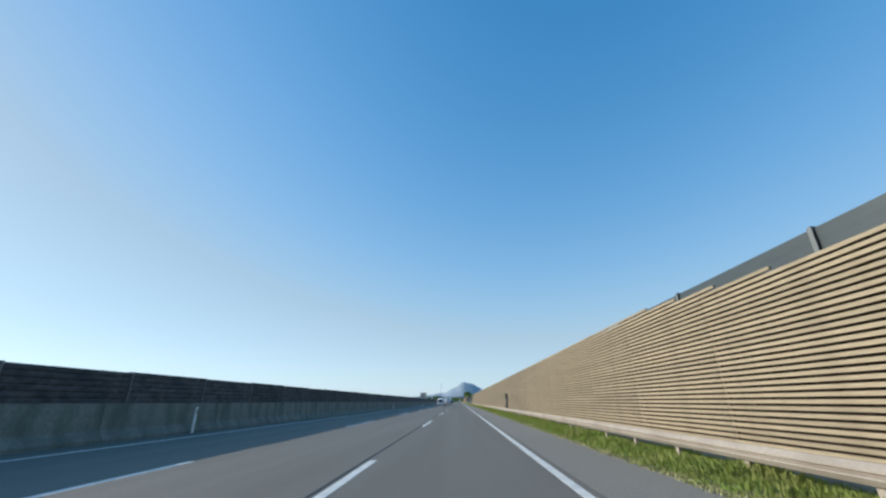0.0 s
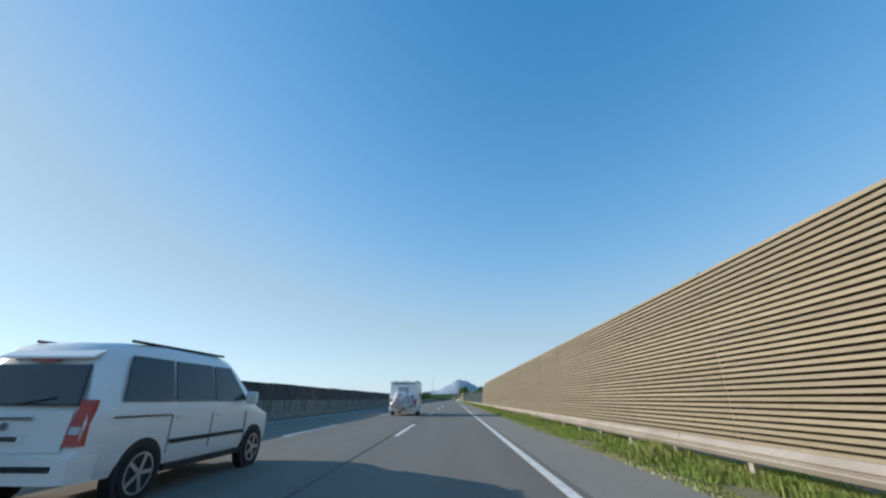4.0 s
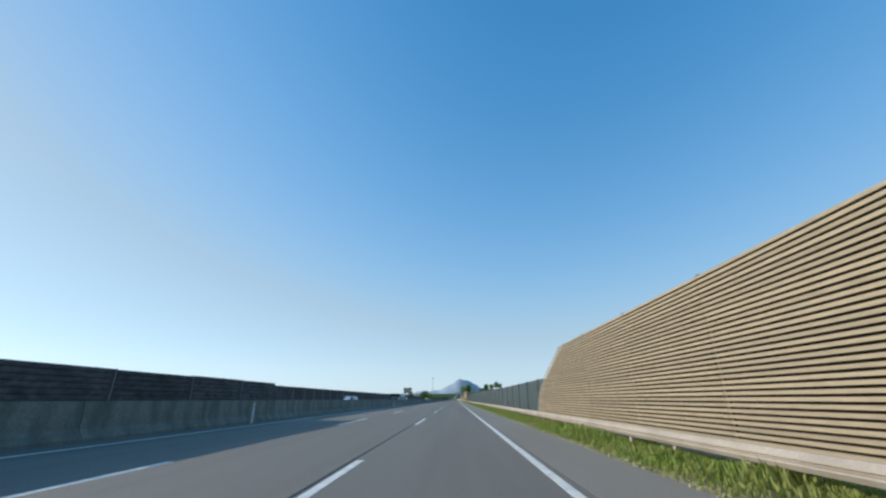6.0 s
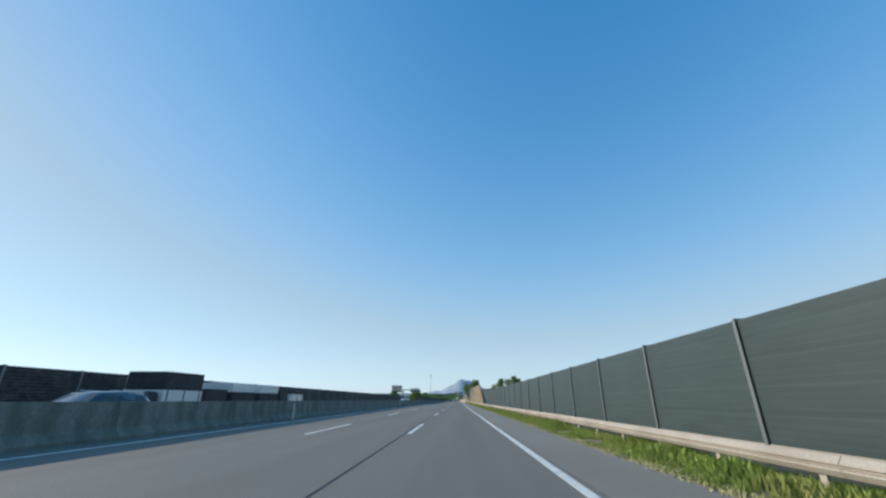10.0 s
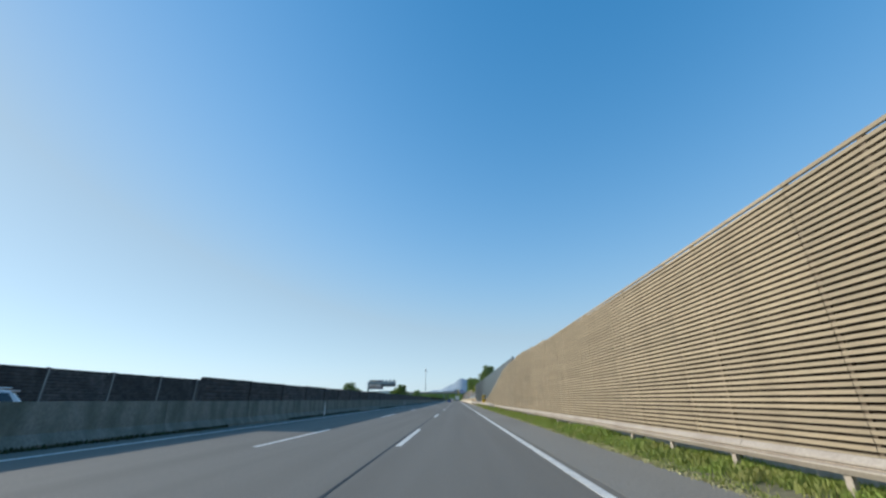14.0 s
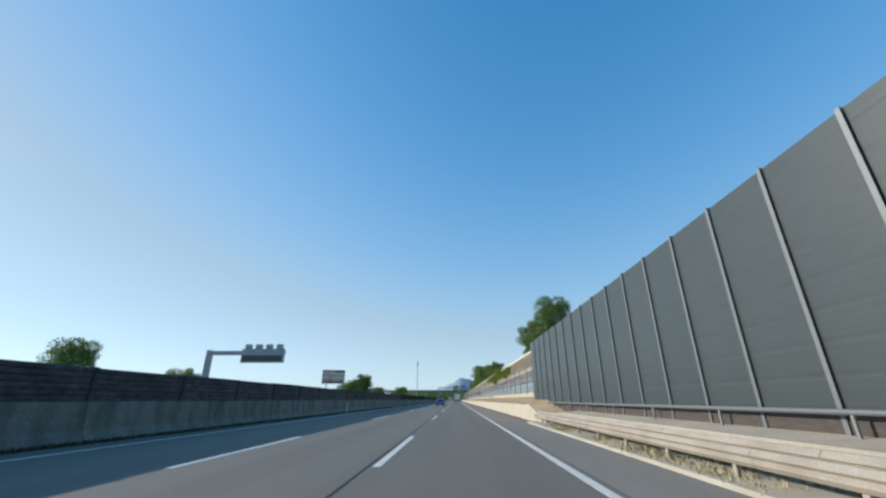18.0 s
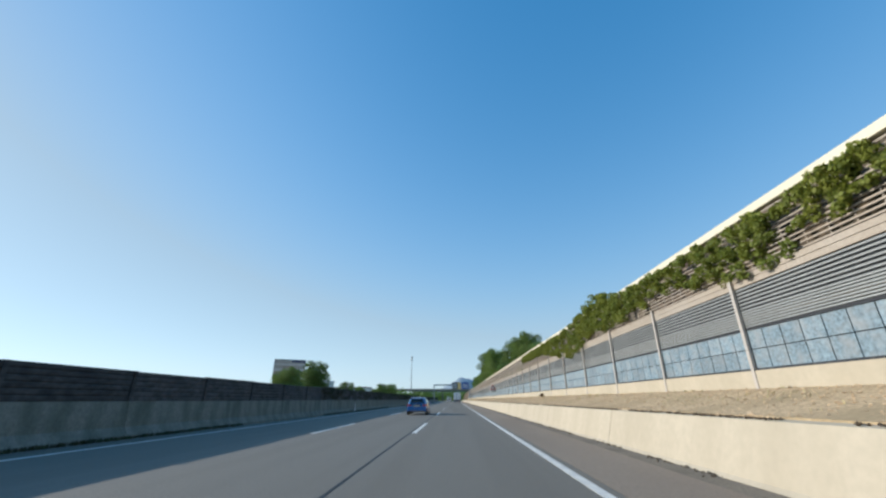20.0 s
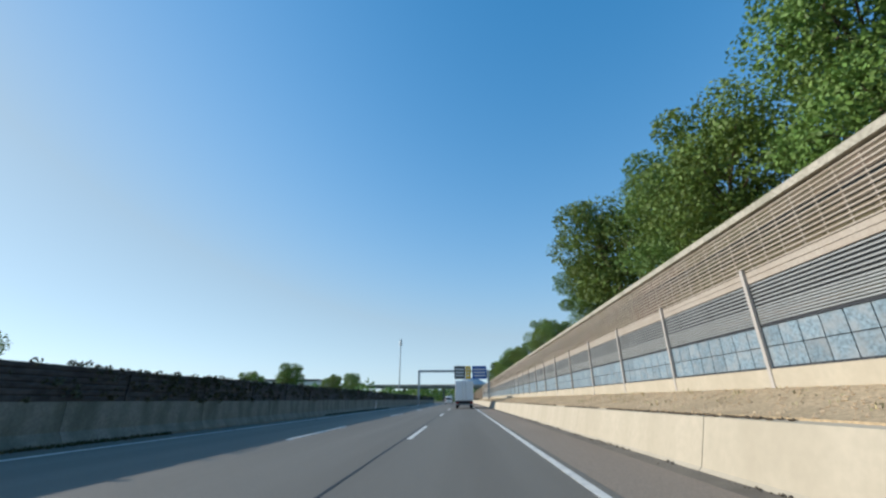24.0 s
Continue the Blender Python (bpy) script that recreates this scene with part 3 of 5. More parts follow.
part("panels", others, PANEL, fence)["kind"] = "stuff"

# hillside behind the fence
hill = Mesh()
rows = []
for x, h in ((130.0, 0.0), (95.0, 7.0), (70.0, 10.0), (40.0, 9.5), (22.0, 7.5), (15.0, 6.4), (11.5, 6.1), (9.5, 6.5), (8.2, 6.1), (7.5, 5.6), (7.0, 4.5), (6.74, 1.45)):
    row = []
    for y in np.arange(380, 900, 4.0):
        grow = min(1, max(0.0, (y - 425) / 32)) if x < 20 else min(1, max(0.0, (y - 390) / 70))
        row.append((x, y, max(-0.2, h * grow * min(1, (896 - y) / 60)) + (0.3 * grow if x > 6.8 else 0.0) * noise.noise((x * 0.3, y * 0.15, 2.0))))
    rows.append(row)
hill.loft(rows, closed=False, caps=False)
SLOPE_SOIL = mat("dry_slope", (0.11, 0.078, 0.055), 0.95, fine=5, coarse=0.35, vary=0.4, bump=0.6, second=(0.07, 0.075, 0.03))
tagged(new("hillside", hill.data("hillside", SLOPE_SOIL)), "dry brownish slope with patches of green behind the fence", "hillside", kind="structure")

# stones, dry tufts and crumbs of dirt along the foot of the cutting
srng = np.random.default_rng(31)
stones = Mesh()
SLOPE = [(4.4, 0.91), (4.7, 0.96), (5.3, 1.1), (6.2, 1.32), (6.6, 1.4)]


def lump(m, x, y, z, r):
    v = []
    for d in ((1, 0, 0), (-1, 0, 0), (0, 1, 0), (0, -1, 0), (0, 0, 1), (0, 0, -1)):
        q = r * srng.uniform(0.6, 1.25)
        v.append((x + d[0] * q, y + d[1] * q * 1.2, z + d[2] * q * 0.7))
    m.add(v, [(0, 2, 4), (2, 1, 4), (1, 3, 4), (3, 0, 4), (2, 0, 5), (1, 2, 5), (3, 1, 5), (0, 3, 5)])


for k in range(14000):
    x, y = srng.uniform(4.42, 6.5), srng.uniform(454, 650)
    lump(stones, x, y, between(SLOPE, x) + 0.01, srng.uniform(0.012, 0.034) * (1.8 if srng.random() < 0.08 else 1))
tagged(new("stones", stones.data("stones", mat("loose_stone", (0.44, 0.335, 0.22), 0.9, fine=20, coarse=3, vary=0.2, bump=0.3, second=(0.27, 0.215, 0.145), piece=0.4))), "loose beige stones on the strip above the wall", "stones", kind="stuff")
soil = Mesh()
for k in range(11000):
    # soil crumbles onto the wall's top edge
    y = srng.uniform(454, 650)
    if noise.noise((y * 0.35, 8.0, 1.0)) > -0.25:
        lump(soil, 4.29 + abs(srng.normal()) * 0.1, y, 0.89, srng.uniform(0.018, 0.045))
tagged(new("soil_crumbs", soil.data("soil_crumbs", mat("brown_soil", (0.085, 0.062, 0.04), 0.95, fine=20, coarse=2, piece=0.35))), "brown soil crumbs along the wall's top edge", "soil", kind="stuff")
crumbs = Mesh()
for k in range(2600):
    y = srng.uniform(446, 650)
    if noise.noise((y * 0.5, 3.0, 1.0)) > -0.05:
        lump(crumbs, 3.97 - abs(srng.normal()) * 0.09, y, 0.01, srng.uniform(0.012, 0.045))
tagged(new("dirt", crumbs.data("dirt", mat("dark_dirt", (0.07, 0.055, 0.04), 0.95, fine=20, coarse=2, piece=0.3))), "dark crumbs of dirt at the foot of the wall", "dirt", kind="stuff")
straw = blades(900, 4.75, 6.5, 450, 650, lambda x: between(SLOPE, x), 0.09, 8)
DRY = mat("dry_grass", (0.4, 0.34, 0.2), 0.85, fine=3, coarse=0.5, vary=0.3, bump=0, second=(0.28, 0.28, 0.12), piece=0.3)
verge_straw = blades(16000, 3.5, 4.9, 394, 446, bank, 0.14, 9)
tagged(new("dry_grass", verge_straw.data("dry_grass", DRY)), "dry straw-coloured grass under the guardrail", "grass", kind="stuff")
tagged(new("dry_grass", straw.data("dry_grass", DRY)), "sparse dry grass tufts among the stones", "grass", kind="stuff")

# ---- trees and shrubs ----
def leaves(rng, centres, count, spread, size):
    m = Mesh()
    for c, r in centres:
        for _ in range(count):
            d = Vector(rng.normal(size=3)).normalized() * r * rng.uniform(0.55, 1.05)
            d.z *= 0.8
            p = Vector(c) + d
            a = Vector(rng.normal(size=3)).normalized()
            b = a.cross(Vector(rng.normal(size=3))).normalized()
            s = size * rng.uniform(0.6, 1.3)
            k = len(m.v)
            m.v += [tuple(p - a * s), tuple(p + b * s * 0.55 - a * 0.1 * s), tuple(p + a * s), tuple(p - b * s * 0.55 + a * 0.1 * s)]
            m.f.append((k, k + 1, k + 2, k + 3))
    return m


def tree(seed, tall, wide, clumps, per, size, label, foot=0.3, green=LEAF):
    rng = np.random.default_rng(seed)
    t = thing("tree", (0, 0, -50), label, "tree")
    wood = Mesh()
    bend = [Vector((0, 0, -0.8))]
    for k in range(1, 5):
        bend.append(Vector((rng.normal() * 0.06 * tall * k / 4, rng.normal() * 0.06 * tall * k / 4, tall * 0.8 * k / 4)))
    radii = [0.028 * tall, 0.022 * tall, 0.016 * tall, 0.01 * tall, 0.004 * tall]
    for a, b, r0, r1 in zip(bend, bend[1:], radii, radii[1:]):
        wood.tube(a, b, r0, r1, 8, False)
    centres = []
    for k in range(clumps):
        h = foot + (1 - foot) * (k + 0.5) / clumps
        w = wide * (math.sin(math.pi * min(1, 0.18 + 0.8 * (1 - h) ** 0.8)) ** 0.8) * rng.uniform(0.35, 1.0)
        a = k * 2.4 + rng.uniform(-0.4, 0.4)
        c = Vector((math.cos(a) * w, math.sin(a) * w, tall * h * rng.uniform(0.92, 1.02)))
        centres.append((c, wide * rng.uniform(0.26, 0.46)))
        at = bend[min(4, 1 + int(h * 3))]
        wood.tube(at, c, 0.008 * tall, 0.002 * tall, 5, False)
    part("trunk", wood, BARK, t, smooth=True)
    part("crown", leaves(rng, centres, per, 1, size), green, t)
    return t


TREES = [tree(11, 9.5, 3.6, 36, 760, 0.102, "broad leafy green roadside tree on the slope"),
         tree(12, 7.5, 3.0, 32, 720, 0.094, "dense yellowish-green tree on the slope behind the fence", green=LEAF_WARM),
         tree(13, 5.0, 2.2, 24, 560, 0.084, "bushy green shrub above the fence", foot=0.1)]


def plant(kind, x, y, z, turn=0.0, s=1.0):
    ob = copy_thing(TREES[kind], pose(x, y, z, 0, 0, turn))
    ob.scale = (s, s, s)
    ob["group"] = "roadside trees"
    return ob


rng = random.Random(5)
for kind, x, y, z, s in ((0, 10.5, 470, 4.9, 0.7), (1, 9.8, 475.5, 4.9, 0.7), (2, 10, 478, 4.9, 0.6), (2, 9.5, 519, 4.3, 0.6), (1, 10, 528.8, 4.5, 0.72), (2, 9, 531, 4.6, 0.62),
                         (1, 10, 538, 4.6, 0.74), (2, 9, 547, 4.7, 0.58), (2, 8.7, 551.5, 4.5, 0.56), (1, 8.3, 556.0, 4.4, 0.86), (2, 8.8, 562, 4.7, 0.88), (0, 9.4, 567, 4.9, 0.62), (0, 10.4, 573, 5, 0.72), (1, 9.9, 578, 5, 0.88),
                         (0, 11.0, 583.6, 5, 0.82), (1, 10.0, 589.4, 5, 1.16), (0, 10.4, 595.5, 5.2, 0.68), (2, 9.6, 604, 5, 0.66), (1, 9.8, 612, 5, 0.66), (2, 9.5, 621, 5, 0.72), (1, 10, 634, 5, 0.6), (2, 9.6, 643, 5, 0.8),
                         (0, 24, 462, 6.0, 0.6), (1, 29, 470, 7.5, 0.6), (2, 20, 455, 4.6, 0.8), (0, 34, 480, 8.5, 0.6), (1, 38, 492, 9, 0.6), (0, 11, 655, 5, 0.7), (1, 11, 675, 5, 0.8), (0, 12, 700, 5, 0.8), (0, 13, 730, 5, 0.8)):
    plant(kind, x, y, z, rng.uniform(0, 360), s)
# trees beyond the oncoming lanes
for kind, x, y, z, s in ((0, -34, 460, -0.05, 0.62), (1, -36, 478, -0.05, 0.65), (1, -31, 547, -0.05, 0.88), (2, -34, 551, -0.05, 1.1), (0, -31, 560, -0.05, 0.9), (1, -33, 564, -0.05, 0.98), (2, -31, 587, -0.05, 1.12),
                         (0, -29.6, 633, -0.05, 0.7), (2, -33, 640, -0.05, 1.0), (1, -32, 665, -0.05, 0.9), (0, -34, 690, -0.05, 0.9), (1, -40, 640, -0.05, 0.8)):
    plant(kind, x, y, z, rng.uniform(0, 360), s)
for tr in TREES:
    for o in (*tr.children, tr):
        bpy.data.objects.remove(o)

# ivy hanging over the fence
IVY = mat("ivy_leaves", (0.25, 0.28, 0.05), 0.6, fine=2, coarse=0.6, vary=0.3, bump=0, second=(0.12, 0.18, 0.035), piece=0.4)
let_light_through(IVY, (0.28, 0.32, 0.05), 0.35)
irng = np.random.default_rng(21)
spots = []
for k in range(900):
    y = irng.uniform(478, 513)
    top = 5.03 + 0.5 * math.exp(-((y - 492) / 3.2) ** 2)
    z = top - irng.random() ** 1.5 * (0.5 + 1.2 * math.exp(-((y - 495) / 6) ** 2) + 0.8 * math.exp(-((y - 481.5) / 2.5) ** 2))
    spots.append(((FX - 0.12 + irng.normal() * 0.08, y, z), irng.uniform(0.07, 0.17)))
for k in range(170):
    # a denser bush where it grows over the rail
    y = irng.normal(491.3, 2.2)
    spots.append(((FX - 0.15 + irng.normal() * 0.12, y, irng.uniform(4.1, 5.15 + 0.6 * math.exp(-((y - 491.3) / 2.5) ** 2))), irng.uniform(0.1, 0.2)))
tagged(new("ivy", leaves(irng, spots, 80, 1, 0.047).data("ivy", IVY)), "green ivy hanging over the top of the fence", "ivy", kind="stuff")

shrub = thing("dry_shrub", (6.42, 504.8, 1.3), "small brown dry shrub before the fence's plinth", "shrub")
spots = [((irng.normal() * 0.08, irng.normal() * 0.16, 0.1 + abs(irng.normal()) * 0.1), irng.uniform(0.05, 0.11)) for _ in range(16)]
twigs = Mesh()
for c, _ in spots:
    twigs.tube((0, 0, -0.1), c, 0.009, 0.004, 5, False)
part("twigs", twigs, BARK, shrub)
part("foliage", leaves(irng, spots, 26, 1, 0.03), mat("brown_leaves", (0.2, 0.13, 0.06), 0.8, fine=3, coarse=0.5, vary=0.3, bump=0, piece=0.4), shrub)

# weeds at the foot of the median barrier
weeds = Mesh()
wrng = np.random.default_rng(44)
for k in range(46000):
    y = wrng.uniform(296, 700)
    if noise.noise((y * 0.045, 2.0, 6.0)) < (0.05 if y < 400 else -0.12):
        continue
    x, h, a = -10.64 + abs(wrng.normal()) * 0.1, wrng.uniform(0.03, 0.14), wrng.uniform(0, 6.28)
    dx, dy, w = math.cos(a), math.sin(a), wrng.uniform(0.015, 0.035)
    weeds.add([(x - dy * w, y + dx * w, -0.01), (x + dy * w, y - dx * w, -0.01), (x + dx * h * 0.4, y + dy * h * 0.4, h)], [(0, 1, 2)])
tagged(new("weeds", weeds.data("weeds", mat("dark_weeds", (0.03, 0.05, 0.018), 0.8, fine=3, coarse=0.4, vary=0.3, bump=0, second=(0.045, 0.045, 0.02), piece=0.4))), "dark green weeds at the foot of the median barrier", "weeds", kind="stuff")

# climbing plants on the median screen
hrng = np.random.default_rng(27)
spots = []
for k in range(6200):
    y = hrng.uniform(505, 715)
    cover = 0.5 + 1.2 * noise.noise((y * 0.09, 5.0, 1.0))
    if hrng.random() > cover:
        continue
    spots.append(((-10.95 + hrng.normal() * 0.05, y, 2.06 - hrng.random() ** 1.4 * 0.95 + 0.12 * noise.noise((y * 0.35, 3.0, 9.0))), hrng.uniform(0.06, 0.15)))
CREEPER = mat("dull_creeper_leaves", (0.05, 0.062, 0.03), 0.7, fine=2, coarse=0.5, vary=0.3, bump=0, second=(0.065, 0.055, 0.03), piece=0.4)
tagged(new("climbing_plants", leaves(hrng, spots, 24, 1, 0.05).data("climbing_plants", CREEPER)), "dull dark climbing plants on the median screen", "climbing plants", kind="stuff")

# ---- far distance ----
HAZE = mat("far_hill", (0.34, 0.4, 0.45), 1.0, fine=0.02, coarse=0.004, vary=0.1, bump=0)
ridge = Mesh()
prof = [(-900, 8), (-500, 20), (-250, 45), (-120, 60), (-40, 92), (40, 128), (110, 118), (200, 75), (330, 60), (520, 40), (800, 22), (1200, 10)]
xs = np.arange(-900, 1201, 25.0)
ridge.loft([[(x, 3350 + d, (1.22 * between(prof, x) + 9 * noise.noise((x * 0.02, 0, 0))) * q) for x in xs] for d, q in ((0, 0.0), (60, 0.55), (150, 1.0), (400, 0.3))], closed=False, caps=False)
tagged(new("backdrop", ridge.data("backdrop", HAZE, smooth=True)), "hazy blue wooded hill on the horizon", "hill", kind="structure")

# ---- vehicles ----
def paint(name, colour, rough=0.25):
    m = mat(name, colour, rough, fine=80, coarse=1.2, vary=0.05, bump=0.0, spec=0.5)
    m.node_tree.nodes["Principled BSDF"].inputs["Coat Weight"].default_value = 0.6
    return m


TYRE = mat("tyre_rubber", (0.02, 0.02, 0.021), 0.85, fine=40, coarse=4, vary=0.2)
RIM = mat("alloy_rim", (0.5, 0.51, 0.53), 0.35, metal=0.8, fine=30, coarse=4, vary=0.08, bump=0.02)
GLASS = mat("dark_car_glass", (0.018, 0.022, 0.026), 0.06, fine=5, coarse=2, vary=0.1, bump=0.0, spec=0.7)
REDLAMP = mat("red_tail_lens", (0.42, 0.02, 0.02), 0.18, fine=20, coarse=6, vary=0.1, bump=0.02, spec=0.6)
AMBER = mat("amber_lens", (0.6, 0.2, 0.02), 0.2, fine=20, coarse=6, vary=0.1, bump=0.0)
CLEAR = mat("clear_lens", (0.6, 0.62, 0.64), 0.1, fine=20, coarse=6, vary=0.08, bump=0.0, spec=0.6)
BLACK = mat("black_plastic", (0.02, 0.02, 0.022), 0.6, fine=50, coarse=3, vary=0.15)
CHROME = mat("bright_trim", (0.6, 0.6, 0.6), 0.2, metal=0.9, fine=30, coarse=4, vary=0.05, bump=0.0)
PLATE = mat("plate_white", (0.7, 0.7, 0.68), 0.4, fine=30, coarse=5, vary=0.05, bump=0.0)
INK = mat("dark_ink", (0.05, 0.05, 0.055), 0.5, fine=30, coarse=5, vary=0.1, bump=0.0)
BLUEINK = mat("blue_ink", (0.03, 0.1, 0.36), 0.5, fine=30, coarse=5, vary=0.08, bump=0.0)
REDINK = mat("red_ink", (0.5, 0.03, 0.03), 0.45, fine=30, coarse=5, vary=0.08, bump=0.0)


SLATE = mat("slate_ink", (0.2, 0.24, 0.3), 0.5)
FADED = mat("faded_red_ink", (0.55, 0.16, 0.14), 0.5, fine=30, coarse=5, vary=0.12, bump=0.0)


def wheel(parent, x, y, r, w, side):
    """A tyre with its rim; side is +1 on the right of the vehicle."""
    n = 20
    rings = []
    for d, q in ((-w / 2, 0.72), (-w / 2, 0.95), (-w * 0.36, 1.0), (w * 0.36, 1.0), (w / 2, 0.95), (w / 2, 0.72)):
        rings.append([(d, math.cos(6.28318 * i / n) * r * q, math.sin(6.28318 * i / n) * r * q) for i in range(n)])
    t = part("tyre", Mesh().loft(rings), TYRE, parent, smooth=True, at=(x, y, r))
    t.name = "wheel"
    m = Mesh()
    f = side * (w / 2 - 0.004)
    m.tube((f - side * 0.05, 0, 0), (f + side * 0.012, 0, 0), r * 0.16, r * 0.13, 12)
    for k in range(5):
        a = 6.28318 * k / 5
        c, s = math.cos(a), math.sin(a)
        p, q = r * 0.1, r * 0.67
        ww = r * 0.075
        m.add([(f - side * 0.02, c * p - s * ww, s * p + c * ww), (f - side * 0.02, c * p + s * ww, s * p - c * ww), (f - side * 0.02, c * q + s * ww, s * q - c * ww), (f - side * 0.02, c * q - s * ww, s * q + c * ww),
               (f + side * 0.012, c * p - s * ww, s * p + c * ww), (f + side * 0.012, c * p + s * ww, s * p - c * ww), (f + side * 0.006, c * q + s * ww, s * q - c * ww), (f + side * 0.006, c * q - s * ww, s * q + c * ww)],
              [(0, 1, 2, 3), (7, 6, 5, 4), (0, 4, 5, 1), (1, 5, 6, 2), (2, 6, 7, 3), (3, 7, 4, 0)])
    rim = [[(f - side * 0.03, math.cos(6.28318 * i / n) * r * q, math.sin(6.28318 * i / n) * r * q) for i in range(n)] for q in (0.64, 0.735)]
    rim += [[(f + side * 0.008, math.cos(6.28318 * i / n) * r * q, math.sin(6.28318 * i / n) * r * q) for i in range(n)] for q in (0.735, 0.66)]
    m.loft(rim, caps=False)
    part("rim", m, RIM, t, "silver alloy rim")
    return t


def car(at, label, colour, low=1.0):
    """An estate car whose rear bumper stands at the origin and whose nose points along +y."""
    c = thing("car", at, label, "car")
    k = low
    st = ((0.0, 0.72, 0.42, 0.6, 0.7), (0.06, 0.84, 0.3, 0.6, 0.86), (0.35, 0.895, 0.24, 0.66, 0.92), (1.5, 0.905, 0.2, 0.66, 0.92), (3.0, 0.905, 0.2, 0.65, 0.9), (3.7, 0.89, 0.22, 0.62, 0.84), (4.35, 0.84, 0.25, 0.56, 0.74), (4.62, 0.68, 0.33, 0.5, 0.62))
    rings = [[(-w * 0.93, y, zl * k), (-w, y, (zl + 0.14) * k), (-w, y, zm * k), (-w * 0.965, y, zb * k), (-w * 0.6, y, (zb + 0.015) * k), (w * 0.6, y, (zb + 0.015) * k), (w * 0.965, y, zb * k), (w, y, zm * k), (w, y, (zl + 0.14) * k), (w * 0.93, y, zl * k)] for y, w, zl, zm, zb in st]
    part("body", Mesh().loft(rings), colour, c, smooth=True, bevel=0.0)
    cab = ((0.08, 0.8, 0.84, 0.74, 0.95), (0.42, 0.845, 0.9, 0.63, 1.32), (0.62, 0.85, 0.9, 0.64, 1.4), (1.5, 0.86, 0.9, 0.655, 1.45), (2.3, 0.86, 0.89, 0.64, 1.43), (2.7, 0.86, 0.88, 0.62, 1.38), (3.55, 0.8, 0.8, 0.74, 0.89))
    rings = [[(-wb, y, zb * k), (-wr, y, (zr - 0.07) * k), (-wr + 0.09, y, zr * k), (0, y, (zr + 0.02) * k), (wr - 0.09, y, zr * k), (wr, y, (zr - 0.07) * k), (wb, y, zb * k)] for y, wb, zb, wr, zr in cab]
    part("cabin", Mesh().loft(rings), colour, c, smooth=True)
    part("rear_window", Mesh().add([(-0.66, 0.085, 0.99 * k), (0.66, 0.085, 0.99 * k), (0.53, 0.355, 1.3 * k), (-0.53, 0.355, 1.3 * k), (-0.66, 0.12, 0.97 * k), (0.66, 0.12, 0.97 * k), (0.53, 0.41, 1.28 * k), (-0.53, 0.41, 1.28 * k)],
                                     [(0, 1, 2, 3), (7, 6, 5, 4), (0, 4, 5, 1), (1, 5, 6, 2), (2, 6, 7, 3), (3, 7, 4, 0)]), GLASS, c, "dark rear window")
    part("windscreen", Mesh().add([(-0.56, 2.78, 1.345 * k), (0.56, 2.78, 1.345 * k), (0.7, 3.42, 0.965 * k), (-0.7, 3.42, 0.965 * k), (-0.56, 2.74, 1.3 * k), (0.56, 2.74, 1.3 * k), (0.7, 3.4, 0.92 * k), (-0.7, 3.4, 0.92 * k)],
                                    [(0, 1, 2, 3), (7, 6, 5, 4), (0, 4, 5, 1), (1, 5, 6, 2), (2, 6, 7, 3), (3, 7, 4, 0)]), GLASS, c, "dark windscreen")
    for s in (1, -1):
        for a, b in ((0.52, 1.12), (1.18, 1.92), (1.99, 2.72)):
            lo, hi = 0.935 * k, 1.325 * k
            ta, tb = (a + 0.16 if a < 0.6 else a), (b - 0.3 if b > 2.5 else b)
            hb = 1.3 * k if b > 2.5 else hi
            v = [(s * 0.862, a, lo), (s * 0.872, b + (0.28 if b > 2.5 else 0), lo), (s * 0.668, tb + 0.25 * (b > 2.5), hb), (s * 0.66, ta, hi)]
            w = [(x - s * 0.03, y, z) for x, y, z in v]
            part("side_window", Mesh().add(v + w, [(0, 1, 2, 3), (7, 6, 5, 4), (0, 4, 5, 1), (1, 5, 6, 2), (2, 6, 7, 3), (3, 7, 4, 0)]), GLASS, c, "dark side window")
        part("roof_rail", Mesh().tube((s * 0.6, 0.6, 1.45 * k), (s * 0.6, 2.3, 1.475 * k), 0.018, n=8), CHROME, c, "silver roof rail")
        lamp = Mesh().add([(s * 0.5, 0.0, 0.72 * k), (s * 0.82, 0.03, 0.7 * k), (s * 0.905, 0.3, 0.74 * k), (s * 0.9, 0.32, 0.86 * k), (s * 0.82, 0.045, 0.88 * k), (s * 0.5, 0.02, 0.86 * k),
                             (s * 0.5, 0.1, 0.72 * k), (s * 0.78, 0.14, 0.7 * k), (s * 0.86, 0.3, 0.74 * k), (s * 0.86, 0.32, 0.86 * k), (s * 0.78, 0.14, 0.88 * k), (s * 0.5, 0.12, 0.86 * k)],
                            [(0, 1, 4, 5), (1, 2, 3, 4), (5, 4, 10, 11), (4, 3, 9, 10), (1, 0, 6, 7), (2, 1, 7, 8), (0, 5, 11, 6), (3, 2, 8, 9)])
        part("tail_light", lamp, REDLAMP, c, "red tail light")
        part("headlight", Mesh().box(s * 0.66 - 0.14, s * 0.66 + 0.14, 4.36, 4.52, 0.56 * k, 0.67 * k), CLEAR, c, "clear headlight", bevel=0.03)
        m = part("mirror", Mesh().box(s * 0.98 - 0.1, s * 0.98 + 0.1, 2.62, 2.76, 0.9 * k, 1.04 * k), colour, c, bevel=0.035)
        for y in (0.78, 3.5):
            part("wheel_arch", Mesh().tube((s * 0.8, y, 0.32), (s * 0.909, y, 0.32), 0.375, n=22), BLACK, c, "black wheel arch")
            wheel(c, s * 0.8, y, 0.32, 0.22, s)
